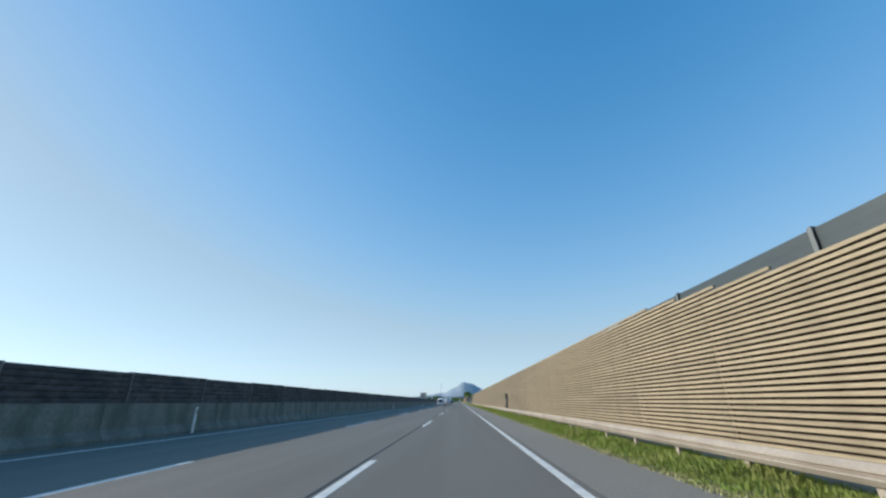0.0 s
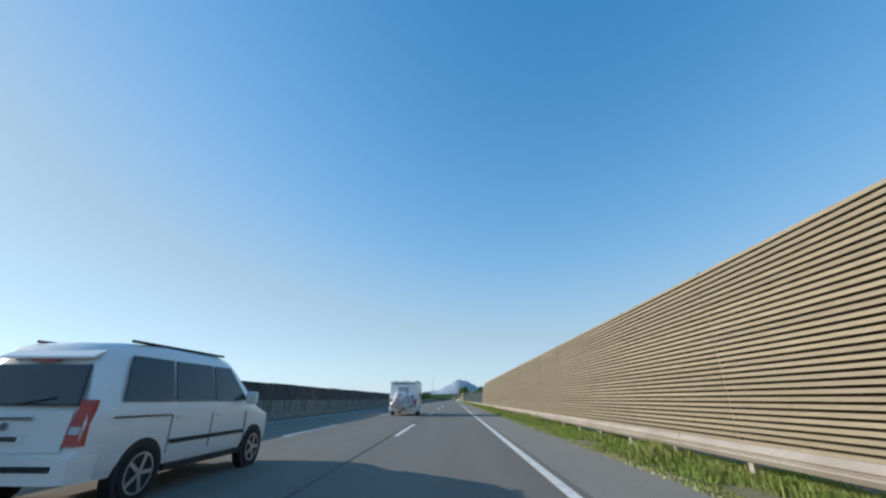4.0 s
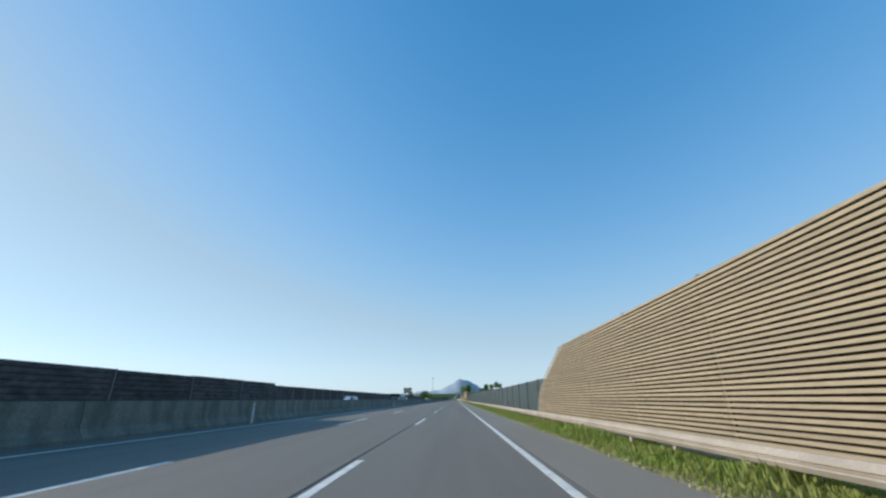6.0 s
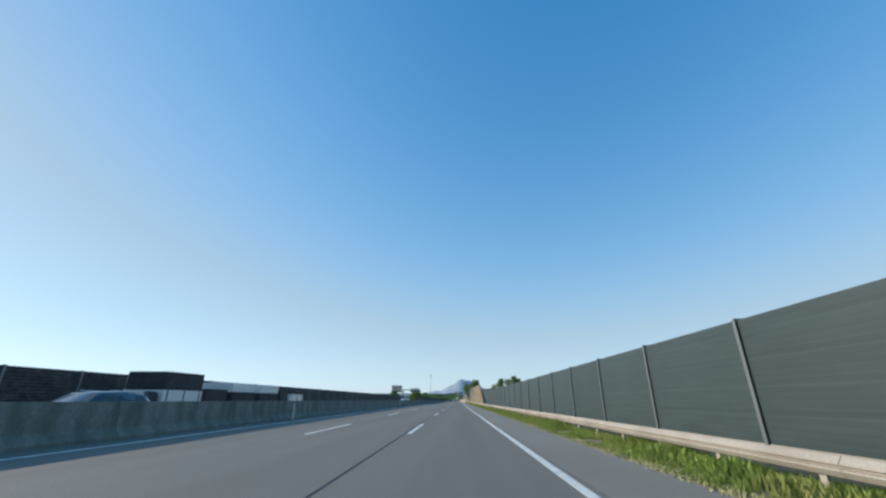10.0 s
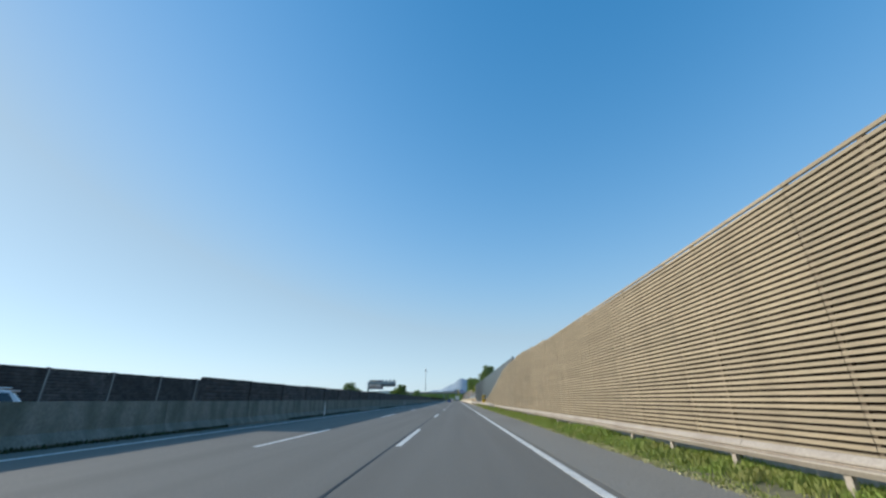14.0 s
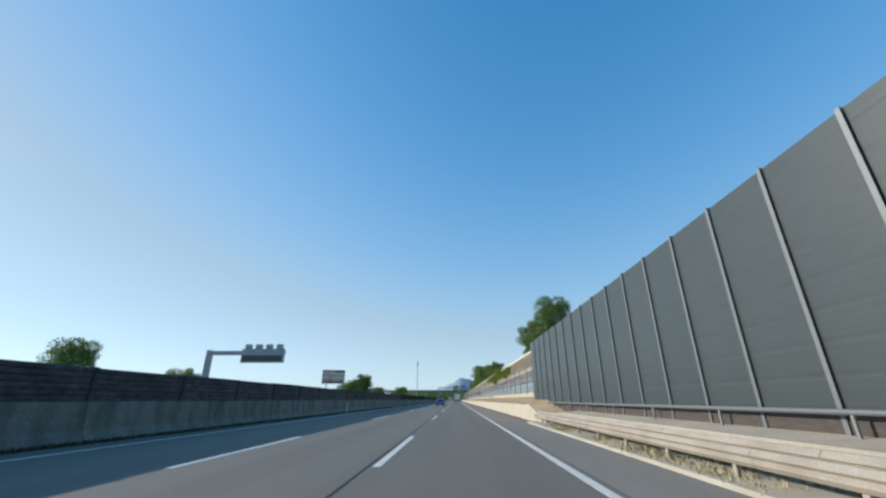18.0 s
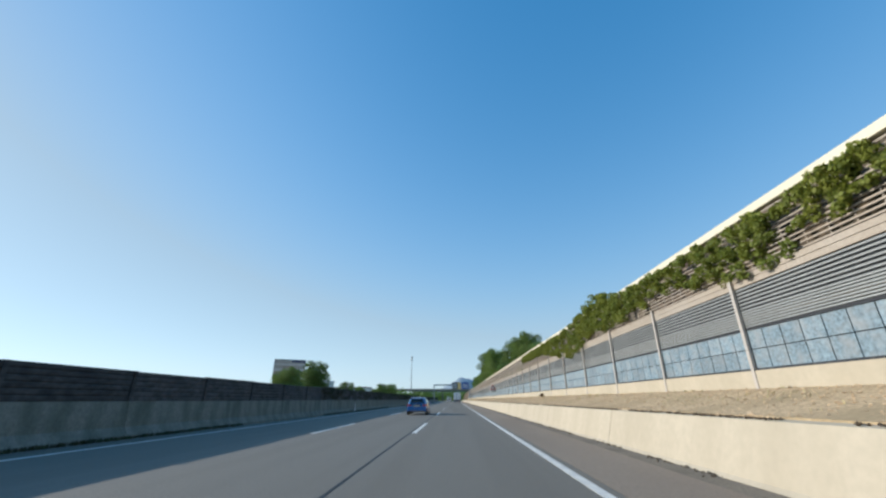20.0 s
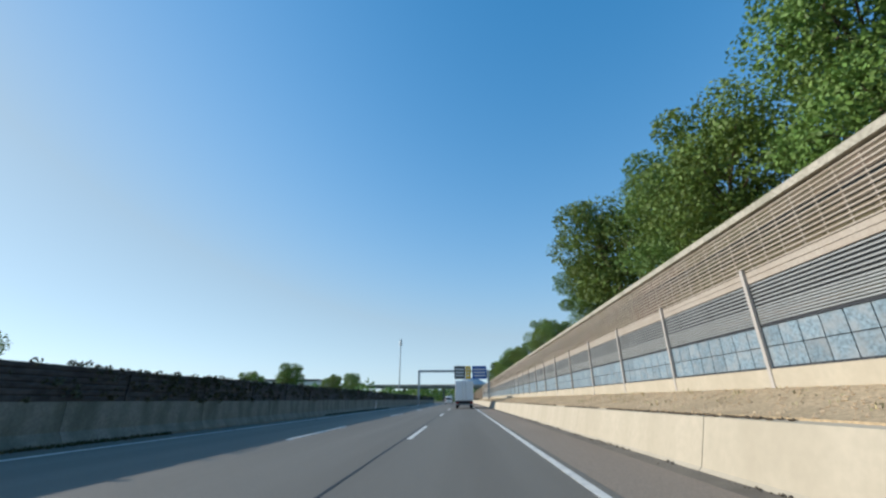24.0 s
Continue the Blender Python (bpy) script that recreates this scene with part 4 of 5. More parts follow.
        part("sill", Mesh().box(s * 0.86 - 0.05, s * 0.86 + 0.05, 1.2, 3.1, 0.19 * k, 0.27 * k), BLACK, c, "black sill", bevel=0.01)
        for y in (1.25, 2.15):
            part("door_handle", Mesh().box(s * 0.913 - 0.012, s * 0.913 + 0.012, y, y + 0.18, 0.77 * k, 0.8 * k), colour, c, bevel=0.006)
    part("rear_bumper", Mesh().box(-0.84, 0.84, -0.05, 0.12, 0.32 * k, 0.56 * k), colour, c, bevel=0.05)
    part("bumper_trim", Mesh().box(-0.7, 0.7, -0.03, 0.1, 0.24 * k, 0.33 * k), BLACK, c, "black bumper trim", bevel=0.02)
    part("bumper_strip", Mesh().box(-0.62, 0.62, -0.058, -0.04, 0.335 * k, 0.36 * k), CHROME, c, "bright strip along the bumper", bevel=0.004)
    part("tailgate_edge", Mesh().box(-0.66, 0.66, -0.012, 0.06, 0.885 * k, 0.925 * k), colour, c, bevel=0.015)
    part("number_recess", Mesh().box(-0.34, 0.34, -0.02, 0.03, 0.66 * k, 0.85 * k), BLACK, c, "dark plate recess", bevel=0.01)
    plate = part("number_plate", Mesh().box(-0.26, 0.26, -0.035, 0.03, 0.7 * k, 0.81 * k), PLATE, c, "white plate with plain dark bars", bevel=0.004)
    for a, b in ((-0.2, -0.06), (-0.01, 0.2)):
        part("bar", Mesh().box(a, b, -0.039, -0.034, 0.735 * k, 0.78 * k), INK, plate)
    part("spoiler", Mesh().box(-0.56, 0.56, 0.28, 0.62, 1.36 * k, 1.4 * k), colour, c, bevel=0.012)
    part("wiper", Mesh().box(-0.3, 0.05, 0.07, 0.09, 1.0 * k, 1.02 * k), BLACK, c)
    part("badge", Mesh().tube((0, -0.025, 0.87 * k), (0, 0.06, 0.87 * k), 0.04, n=14), CHROME, c, "round bright badge")
    return c


BLUE = paint("metallic_blue_paint", (0.035, 0.13, 0.36), 0.2)
blue = car((-3.4, 506.1, 0.004), "metallic blue estate car with silver roof rails on the motorway", BLUE, low=0.97)
blue.scale = (0.92, 0.92, 0.92)


def motorhome(at):
    h = thing("motorhome", at, "white motorhome with bicycles under a silver cover on its rear rack", "motorhome")
    shell = paint("motorhome_white", (0.88, 0.86, 0.83), 0.4)
    grey = paint("motorhome_grey", (0.42, 0.43, 0.45), 0.4)
    w = 1.2
    # living box: rounded upright edges and roof
    box = Mesh().box(-w, w, 0, 4.35, 0.42, 2.56)
    part("body", box, shell, h, bevel=0.09, smooth=True)
    nose = [(4.35, 1.02, 0.4, 2.5), (4.7, 1.02, 0.38, 2.36), (5.1, 0.99, 0.38, 1.95), (5.35, 0.97, 0.4, 1.5), (5.85, 0.92, 0.42, 1.08), (6.0, 0.8, 0.5, 0.95)]
    part("cab", Mesh().loft([[(-a, y, lo), (-a, y, lo + (hi - lo) * 0.55), (-a * 0.86, y, hi), (a * 0.86, y, hi), (a, y, lo + (hi - lo) * 0.55), (a, y, lo)] for y, a, lo, hi in nose]), shell, h, smooth=True)
    part("windscreen", Mesh().add([(-0.78, 5.0, 2.0), (0.78, 5.0, 2.0), (0.84, 5.38, 1.5), (-0.84, 5.38, 1.5), (-0.78, 5.06, 2.05), (0.78, 5.06, 2.05), (0.84, 5.44, 1.52), (-0.84, 5.44, 1.52)],
                                  [(0, 1, 2, 3), (7, 6, 5, 4), (0, 4, 5, 1), (1, 5, 6, 2), (2, 6, 7, 3), (3, 7, 4, 0)]), GLASS, h, "dark windscreen")
    part("skirt", Mesh().box(-w + 0.01, w - 0.01, 0.02, 4.4, 0.3, 0.52), shell, h, bevel=0.03)
    part("bumper", Mesh().box(-w - 0.02, w + 0.02, -0.12, 0.15, 0.31, 0.6), shell, h, bevel=0.06, smooth=True)
    part("bumper_step", Mesh().box(-0.5, 0.5, -0.14, -0.1, 0.36, 0.44), grey, h, "grey recessed step", bevel=0.015)
    # rear wall: window, upper lamp strip, lit side pillars
    part("rear_panel", Mesh().box(-0.95, 0.95, -0.015, 0.02, 0.62, 2.3), shell, h, bevel=0.012)
    part("roof_lip", Mesh().box(-1.14, 1.14, -0.1, 0.1, 2.46, 2.57), shell, h, bevel=0.04, smooth=True)
    for s in (1, -1):
        part("rear_pillar", Mesh().prism([(s * 0.92, 0.5), (s * 1.17, 0.5), (s * 1.17, 2.5), (s * 0.98, 2.5)], -0.05, 0.03), shell, h, bevel=0.02)
        lamp = part("tail_light", Mesh().loft([[(s * (1.03 + 0.07 * (z - 0.72)) - w2, y, z), (s * (1.03 + 0.07 * (z - 0.72)) + w2, y, z), (s * (1.03 + 0.07 * (z - 0.72)) + w2, 0.02, z), (s * (1.03 + 0.07 * (z - 0.72)) - w2, 0.02, z)] for z, w2, y in ((0.72, 0.05, -0.06), (0.82, 0.09, -0.085), (1.1, 0.095, -0.09), (1.24, 0.06, -0.07))]), REDLAMP, h, "red slanted tail light cluster", smooth=True)
        part("indicator", Mesh().box(s * 1.04 - 0.06, s * 1.04 + 0.06, -0.093, -0.084, 0.84, 0.92), CLEAR, lamp, "clear lamp", bevel=0.002)
        part("lamp_base", Mesh().box(s * 1.03 - 0.06, s * 1.03 + 0.06, -0.05, 0.0, 0.64, 0.72), BLACK, lamp, "dark base")
        part("reflector", Mesh().box(s * 0.85 - 0.1, s * 0.85 + 0.1, -0.128, -0.118, 0.36, 0.41), AMBER if s > 0 else REDLAMP, h, "small reflector")
        part("marker_lamp", Mesh().box(s * 1.0 - 0.06, s * 1.0 + 0.06, -0.02, 0.02, 2.4, 2.44), REDLAMP, h, "small red marker lamp")
    part("top_lamp", Mesh().box(-0.2, 0.2, -0.03, 0.02, 2.4, 2.45), REDLAMP, h, "red brake lamp strip", bevel=0.008)
    # the shade under the roof lip is put in as a brownish strip
    part("lip_shade", Mesh().box(-1.0, 1.0, -0.03, 0.0, 2.36, 2.455), mat("lip_shade_brown", (0.3, 0.25, 0.22), 0.6, fine=20, coarse=2, vary=0.25), h, "brownish strip for the shade below the roof lip", bevel=0.006)
    # flat shape added for the grey patch right of the cover
    part("pannier", Mesh().loft([[(0.5, y, 0.62), (0.92, y, 0.62), (0.96, y, 1.1), (0.93, y, 1.52), (0.45, y, 1.58), (0.4, y, 1.1)] for y in (-0.2, -0.01)]), mat("patch_grey", (0.4, 0.42, 0.48), 0.6, fine=10, coarse=3, vary=0.15, bump=0.3), h, "flat grey shape beside the covered bicycles", bevel=0.03)
    win = part("rear_window", Mesh().box(-0.42, 0.42, -0.04, -0.01, 1.72, 2.12), BLACK, h, "rear window with dark frame", bevel=0.03)
    part("pane", Mesh().box(-0.37, 0.37, -0.05, -0.038, 1.77, 2.07), mat("tinted_acrylic", (0.5, 0.5, 0.48), 0.15, fine=6, coarse=2, vary=0.1, bump=0), win)
    # bicycle rack below the covered bicycles
    part("bike_rack", Mesh().box(-0.95, 0.95, -0.62, -0.58, 0.62, 0.66).box(-0.95, 0.95, -0.2, -0.16, 0.62, 0.66).box(-0.55, -0.5, -0.62, 0.0, 0.6, 0.64).box(0.5, 0.55, -0.62, 0.0, 0.6, 0.64).box(-0.5, -0.46, -0.06, -0.02, 0.62, 1.7).box(0.46, 0.5, -0.06, -0.02, 0.62, 1.7), CHROME, h, "aluminium bicycle rack")
    cover = Mesh()
    rings = []
    n = 96
    outline = [(0.66, 1.2), (0.56, 1.62), (0.24, 1.76), (-0.12, 1.74), (-0.46, 1.82), (-0.84, 1.36), (-1.1, 0.98), (-1.08, 0.76), (-0.8, 0.6), (0.0, 0.55), (0.56, 0.64), (0.66, 0.9)]

    def crease(x, z):
        u, v = x * 0.8 + z * 0.6, z * 0.8 - x * 0.6
        return 0.16 * (0.35 - abs(noise.noise((u * 1.6, v * 2.8, 3.0)))) + 0.09 * (0.35 - abs(noise.noise((u * 2.6, v * 6.5, 7.0)))) + 0.05 * (0.3 - abs(noise.noise((u * 9.0, v * 5.0, 1.0))))

    depths = [(0.03 + 0.058 * k, -0.8) for k in range(14)] + [(0.86, -0.77), (0.93, -0.7), (0.98, -0.56), (1.0, -0.36), (0.97, -0.2), (0.85, -0.08)]
    for q, d in depths:
        ring = []
        for i in range(n):
            g = len(outline) * i / n
            k, f = int(g), g - int(g)
            (xa, za), (xb, zb) = outline[k], outline[(k + 1) % len(outline)]
            x, z = -0.15 + (xa + (xb - xa) * f + 0.15) * q, 1.15 + (za + (zb - za) * f - 1.15) * q
            c = crease(x, z)
            ring.append((x + 0.3 * c, d + 1.7 * c, z + 0.3 * c))
        rings.append(ring)
    cover.loft(rings)
    for line, wide in ((((-0.18, 1.68), (-0.34, 1.42), (-0.52, 1.12)), 0.022), (((0.4, 1.52), (0.3, 1.38), (0.12, 1.1), (-0.2, 0.82)), 0.025), (((0.44, 1.5), (0.5, 1.2), (0.46, 0.85)), 0.05), (((-0.98, 1.06), (-0.8, 1.22)), 0.05)):
        band, k = [], 0
        for (xa, za), (xb, zb) in zip(line, line[1:]):
            for f in np.linspace(0, 1, 9):
                x, z = xa + (xb - xa) * f, za + (zb - za) * f
                y = -0.8 + 1.7 * crease(x, z)
                band.append([(x - wide, y - 0.022, z + wide * 0.5), (x + wide, y - 0.022, z - wide * 0.5), (x + wide, y + 0.03, z - wide * 0.5), (x - wide, y + 0.03, z + wide * 0.5)])
        part("strap", Mesh().loft(band), BLACK, h, "black lashing strap")
    tarp = mat("silver_tarpaulin", (0.8, 0.78, 0.83), 0.4, fine=5, coarse=2.6, vary=0.15, bump=1.0, second=(0.5, 0.49, 0.55))
    part("bike_cover", cover, tarp, h, "creased silver-grey tarpaulin cover", smooth=True)
    sign = part("warning_plate", Mesh().box(-0.25, 0.25, -0.01, 0.01, -0.25, 0.25), PLATE, h, "square white warning plate with red diagonal stripes", at=(-0.42, -0.9, 1.02))
    sign.rotation_euler = (0, radians(20), 0)
    for k in range(5):
        c = -0.36 + 0.18 * k
        pts = []
        for x0, z0 in ((c - 0.25 + 0.0, -0.25), (c - 0.25 + 0.08, -0.25), (c + 0.25 + 0.08, 0.25), (c + 0.25, 0.25)):
            pts.append((x0, z0))
        # clip the slanted stripe to the plate
        clip = []
        for (x0, z0), (x1, z1) in zip(pts, pts[1:] + pts[:1]):
            for t in np.linspace(0, 1, 13)[:-1]:
                clip.append((min(0.245, max(-0.245, x0 + (x1 - x0) * t)), z0 + (z1 - z0) * t))
        part("stripe", Mesh().add([(x, -0.013, z * 0.98) for x, z in clip], [tuple(range(len(clip)))]), FADED, sign)
    # right side
    for s in (1, -1):
        f = s * (w + 0.004)
        wn = part("side_window", Mesh().box(f - 0.02, f + 0.02, 2.55, 3.15, 1.42, 1.86), BLACK, h, "side window with dark frame", bevel=0.02)
        part("pane", Mesh().box(f + s * 0.012 - 0.012, f + s * 0.012 + 0.012, 2.6, 3.1, 1.47, 1.81), mat("window_blind", (0.4, 0.3, 0.24), 0.2, fine=8, coarse=2, vary=0.15, bump=0), wn, "pane with drawn brown blind")
        part("small_window", Mesh().box(f - 0.015, f + 0.015, 3.55, 3.75, 1.45, 2.0), GLASS, h, "narrow dark window", bevel=0.015)
        part("hatch", Mesh().box(f - 0.008, f + 0.008, 0.35, 1.15, 0.62, 1.55), shell, h, bevel=0.006)
        part("hatch_lock", Mesh().box(f + s * 0.008 - 0.008, f + s * 0.008 + 0.008, 0.42, 0.5, 1.28, 1.36), BLACK, h, "black hatch lock")
        part("side_stripe", Mesh().box(f - 0.005, f + 0.005, 0.3, 4.3, 1.6, 1.625), grey, h, "thin grey stripe")
        for a, b, z0, z1 in ((0.9, 1.15, 2.12, 2.18), (1.2, 1.5, 2.16, 2.22), (1.35, 1.75, 2.08, 2.13)):
            part("emblem", Mesh().box(f - 0.006, f + 0.006, a, b, z0, z1), REDINK, h, "faded red swoosh")
        for a, b, c, d in ((0.55, 0.86, 2.16, 2.24), (1.78, 2.1, 2.02, 2.1)):
            part("emblem_bar", Mesh().box(f - 0.006, f + 0.006, a, b, c, d), SLATE, h, "grey-blue emblem bar")
        for a, b, c, d in ((0.3, 1.22, 1.55, 1.585), (1.2, 1.235, 0.58, 1.55), (0.3, 0.335, 0.58, 1.55)):
            part("moulding", Mesh().box(f - 0.014, f + 0.014, a, b, c, d), shell, h, bevel=0.006)
        part("service_hatch", Mesh().box(f - 0.01, f + 0.01, 1.5, 1.95, 1.18, 1.42), shell, h, bevel=0.006)
        part("vent", Mesh().box(f - 0.012, f + 0.012, 3.2, 3.38, 1.12, 1.36), grey, h, "small grey vent", bevel=0.01)
        part("lower_band", Mesh().box(f - 0.004, f + 0.004, 1.95, 4.3, 0.52, 0.98), grey, h, "grey lower band")
        part("corner_moulding", Mesh().box(s * (w - 0.02) - 0.035, s * (w - 0.02) + 0.035, 0.06, 4.3, 2.4, 2.48), shell, h, bevel=0.02)
        part("roof_box", Mesh().prism([(s * 0.8, 2.55), (s * 1.14, 2.58), (s * 1.12, 2.68), (s * 0.84, 2.7)], 1.5, 4.3), grey, h, "long grey awning case", bevel=0.015)
        part("awning_rail", Mesh().box(s * (w - 0.04) - 0.05, s * (w - 0.04) + 0.05, 0.5, 4.25, 2.5, 2.6), BLACK, h, "dark roof rail", bevel=0.015)
        part("wheel_arch", Mesh().tube((s * 1.0, 1.45, 0.36), (s * 1.216, 1.45, 0.34), 0.4, n=24), BLACK, h, "black wheel arch")
        part("arch_trim", Mesh().loft([[(s * x, 1.45 + math.cos(a) * q, 0.36 + math.sin(a) * q) for a in np.linspace(-0.1, 3.24, 16)] for x, q in ((1.2, 0.4), (1.225, 0.41), (1.225, 0.45), (1.2, 0.46))], closed=False, caps=False), shell, h)
        part("wheel_arch", Mesh().tube((s * 0.86, 4.85, 0.36), (s * 1.03, 4.85, 0.36), 0.42, n=24), BLACK, h, "black wheel arch")
        wheel(h, s * 1.08, 1.45, 0.35, 0.24, s)
        wheel(h, s * 0.93, 4.85, 0.35, 0.22, s)
        part("cab_window", Mesh().prism([(s * 0.9, 1.5), (s * 1.03, 1.35), (s * 1.035, 1.4), (s * 0.93, 2.0)], 4.6, 5.05), GLASS, h, "dark cab window")
        mi = part("mirror", Mesh().box(s * 1.28 - 0.09, s * 1.28 + 0.09, 5.1, 5.22, 1.3, 1.66), BLACK, h, "black door mirror", bevel=0.03)
        part("arm", Mesh().tube((s * 0.98, 5.12, 1.45), (s * 1.25, 5.14, 1.45), 0.025, n=8), BLACK, mi)
    part("roof_vent", Mesh().box(-0.35, 0.15, 0.7, 1.2, 2.55, 2.66), WHITE, h, "white roof vent", bevel=0.03)
    part("antenna_box", Mesh().box(-0.3, 0.3, 2.2, 2.9, 2.55, 2.68), grey, h, "grey roof box", bevel=0.04)
    plate = part("number_plate", Mesh().box(-0.26, 0.26, -0.135, -0.115, 0.43, 0.54), PLATE, h, "white plate with plain dark bars")
    part("bar", Mesh().box(-0.2, 0.2, -0.139, -0.134, 0.46, 0.51), INK, plate)
    return h


home = motorhome((-3.63, 127.1, 0.004))
home.scale = (0.87, 0.87, 0.93)


def van(at, label):
    """A people carrier whose tail stands at the origin and whose nose points along +y."""
    v = thing("van", at, label, "van")
    shell = paint("van_white", (0.78, 0.77, 0.75), 0.3)
    belt, shoulder, deep = 1.14, 0.95, 0.34
    # y, half width, underside, half width at the roof, roof height, lean of the upper part
    st = ((0.0, 0.86, 0.46, 0.66, 1.66, 0.34), (0.1, 0.93, 0.38, 0.7, 1.84, 0.3), (0.42, 0.95, deep, 0.74, 1.9, 0.12), (1.2, 0.95, deep, 0.76, 1.94, 0.0), (2.6, 0.95, deep, 0.76, 1.93, 0.0),
          (3.1, 0.945, deep, 0.74, 1.86, -0.1), (3.95, 0.93, 0.36, 0.72, 1.16, -0.1), (4.5, 0.88, 0.38, 0.66, 1.02, 0.0), (4.75, 0.76, 0.44, 0.55, 0.86, 0.0))
    rings = []
    for y, a, lo, r, hi, lean in st:
        b, c = min(belt, hi - 0.1), min(shoulder, hi - 0.2)
        side = [(a * 0.95, lo), (a, lo + 0.16), (a, c), (a * 0.985, b), (r, hi - 0.09), (r - 0.1, hi)]
        ring = [(x, y + lean * max(0.0, z - 1.0), z) for x, z in side]
        rings.append([(-x, q, z) for x, q, z in ring] + [(0.0, ring[-1][1], hi + 0.02)] + ring[::-1])
    part("body", Mesh().loft(rings), shell, v, smooth=True)

    def slab(a, out):
        """A thin six-faced slab on four corners, its outer face moved by `out`."""
        return Mesh().add(a + [tuple(p + q for p, q in zip(c, out)) for c in a], [(3, 2, 1, 0), (4, 5, 6, 7), (0, 1, 5, 4), (1, 2, 6, 5), (2, 3, 7, 6), (3, 0, 4, 7)])

    gate = part("tailgate", slab([(-0.7, 0.0, 0.66), (0.7, 0.0, 0.66), (0.72, 0.015, 1.08), (-0.72, 0.015, 1.08)], (0, -0.03, 0)), shell, v, bevel=0.008)
    part("handle", Mesh().box(-0.3, 0.3, -0.05, -0.02, 0.99, 1.03), CHROME, gate, "bright handle bar", bevel=0.008)
    part("badge", Mesh().tube((0, -0.045, 0.92), (0, -0.02, 0.92), 0.045, n=14), CHROME, gate, "round bright badge")
    part("rear_window", slab([(-0.72, 0.045, 1.14), (0.72, 0.045, 1.14), (0.58, 0.205, 1.6), (-0.58, 0.205, 1.6)], (0, -0.035, 0.01)), GLASS, v, "dark rear window", bevel=0.008)
    part("wiper", Mesh().tube((0.0, 0.0, 1.15), (0.42, 0.03, 1.22), 0.012, n=6), BLACK, v, "black wiper")
    part("spoiler", slab([(-0.6, 0.16, 1.67), (0.6, 0.16, 1.67), (0.62, 0.5, 1.86), (-0.62, 0.5, 1.86)], (0, 0, 0.035)), shell, v, bevel=0.01)
    part("brake_lamp", Mesh().box(-0.16, 0.16, 0.14, 0.18, 1.64, 1.665), REDLAMP, v, "red brake lamp strip")
    part("bumper", Mesh().loft([[(-a, y, 0.36), (a, y, 0.36), (a, y, 0.62), (-a, y, 0.62)] for y, a in ((-0.1, 0.78), (-0.07, 0.88), (0.06, 0.945), (0.2, 0.955))]), shell, v, smooth=True)
    part("bumper_strip", Mesh().box(-0.74, 0.74, -0.115, -0.09, 0.48, 0.54), BLACK, v, "black rubbing strip", bevel=0.008)
    plate = part("number_plate", Mesh().box(-0.26, 0.26, -0.045, -0.02, 0.74, 0.85), PLATE, v, "white plate with a plain dark bar")
    part("bar", Mesh().box(-0.2, 0.2, -0.049, -0.044, 0.77, 0.82), INK, plate)
    part("windscreen", slab([(-0.66, 3.06, 1.78), (0.66, 3.06, 1.78), (0.78, 3.86, 1.22), (-0.78, 3.86, 1.22)], (0, 0.03, 0.035)), GLASS, v, "dark windscreen")
    for s in (1, -1):
        lamp = part("tail_light", slab([(s * 0.73, 0.005, 0.72), (s * 0.9, 0.06, 0.72), (s * 0.89, 0.1, 1.2), (s * 0.74, 0.07, 1.2)], (0, -0.05, 0)), REDLAMP, v, "tall red tail light", smooth=True)
        part("reversing_lamp", Mesh().box(s * 0.8 - 0.05, s * 0.8 + 0.05, -0.03, 0.0, 0.84, 0.92), CLEAR, lamp, "clear lamp")
        foot, head = s * 0.945, s * 0.79
        for a, b, c, d in ((0.38, 1.3, 0.52, 1.3), (1.36, 2.3, 1.36, 2.3), (2.36, 3.42, 2.36, 2.86)):
            part("side_window", slab([(foot, a, 1.18), (foot, b, 1.18), (head, d, 1.74), (head, c, 1.74)], (s * 0.014, 0, 0.003)), GLASS, v, "dark tinted side window")
        for y in (1.33, 2.33, 3.45):
            part("door_seam", Mesh().box(s * 0.951 - 0.004, s * 0.951 + 0.004, y - 0.008, y + 0.008, 0.5, 1.0), BLACK, v, "dark door seam")
        for y in (1.42, 2.42):
            part("door_handle", Mesh().box(s * 0.965 - 0.015, s * 0.965 + 0.015, y, y + 0.18, 0.95, 0.985), shell, v, bevel=0.008)
        part("slide_rail", Mesh().box(s * 0.952 - 0.006, s * 0.952 + 0.006, 0.3, 1.3, 0.99, 1.01), BLACK, v, "dark sliding door rail")
        part("side_strip", Mesh().box(s * 0.956 - 0.012, s * 0.956 + 0.012, 1.36, 3.4, 0.62, 0.68), BLACK, v, "black rubbing strip", bevel=0.006)
        part("sill", Mesh().box(s * 0.9 - 0.06, s * 0.9 + 0.06, 1.35, 3.45, 0.28, 0.37), BLACK, v, "black sill", bevel=0.012)
        part("roof_rail", Mesh().tube((s * 0.66, 0.6, 1.94), (s * 0.66, 2.8, 1.95), 0.02, n=8), BLACK, v, "black roof rail")
        part("headlight", Mesh().box(s * 0.68 - 0.13, s * 0.68 + 0.13, 4.42, 4.62, 0.7, 0.84), CLEAR, v, "clear headlight", bevel=0.03)
        part("mirror", Mesh().box(s * 1.06 - 0.11, s * 1.06 + 0.11, 3.3, 3.42, 1.12, 1.34), shell, v, bevel=0.04)
        for y in (0.9, 3.85):
            part("wheel_arch", Mesh().tube((s * 0.8, y, 0.34), (s * 0.955, y, 0.34), 0.4, n=24), BLACK, v, "black wheel arch")
            wheel(v, s * 0.86, y, 0.33, 0.22, s)
    return v


small_van = van((-4.6, 100.5, 0.004), "white people carrier with dark windows in the middle lane")
small_van.scale = (0.95, 0.95, 0.95)
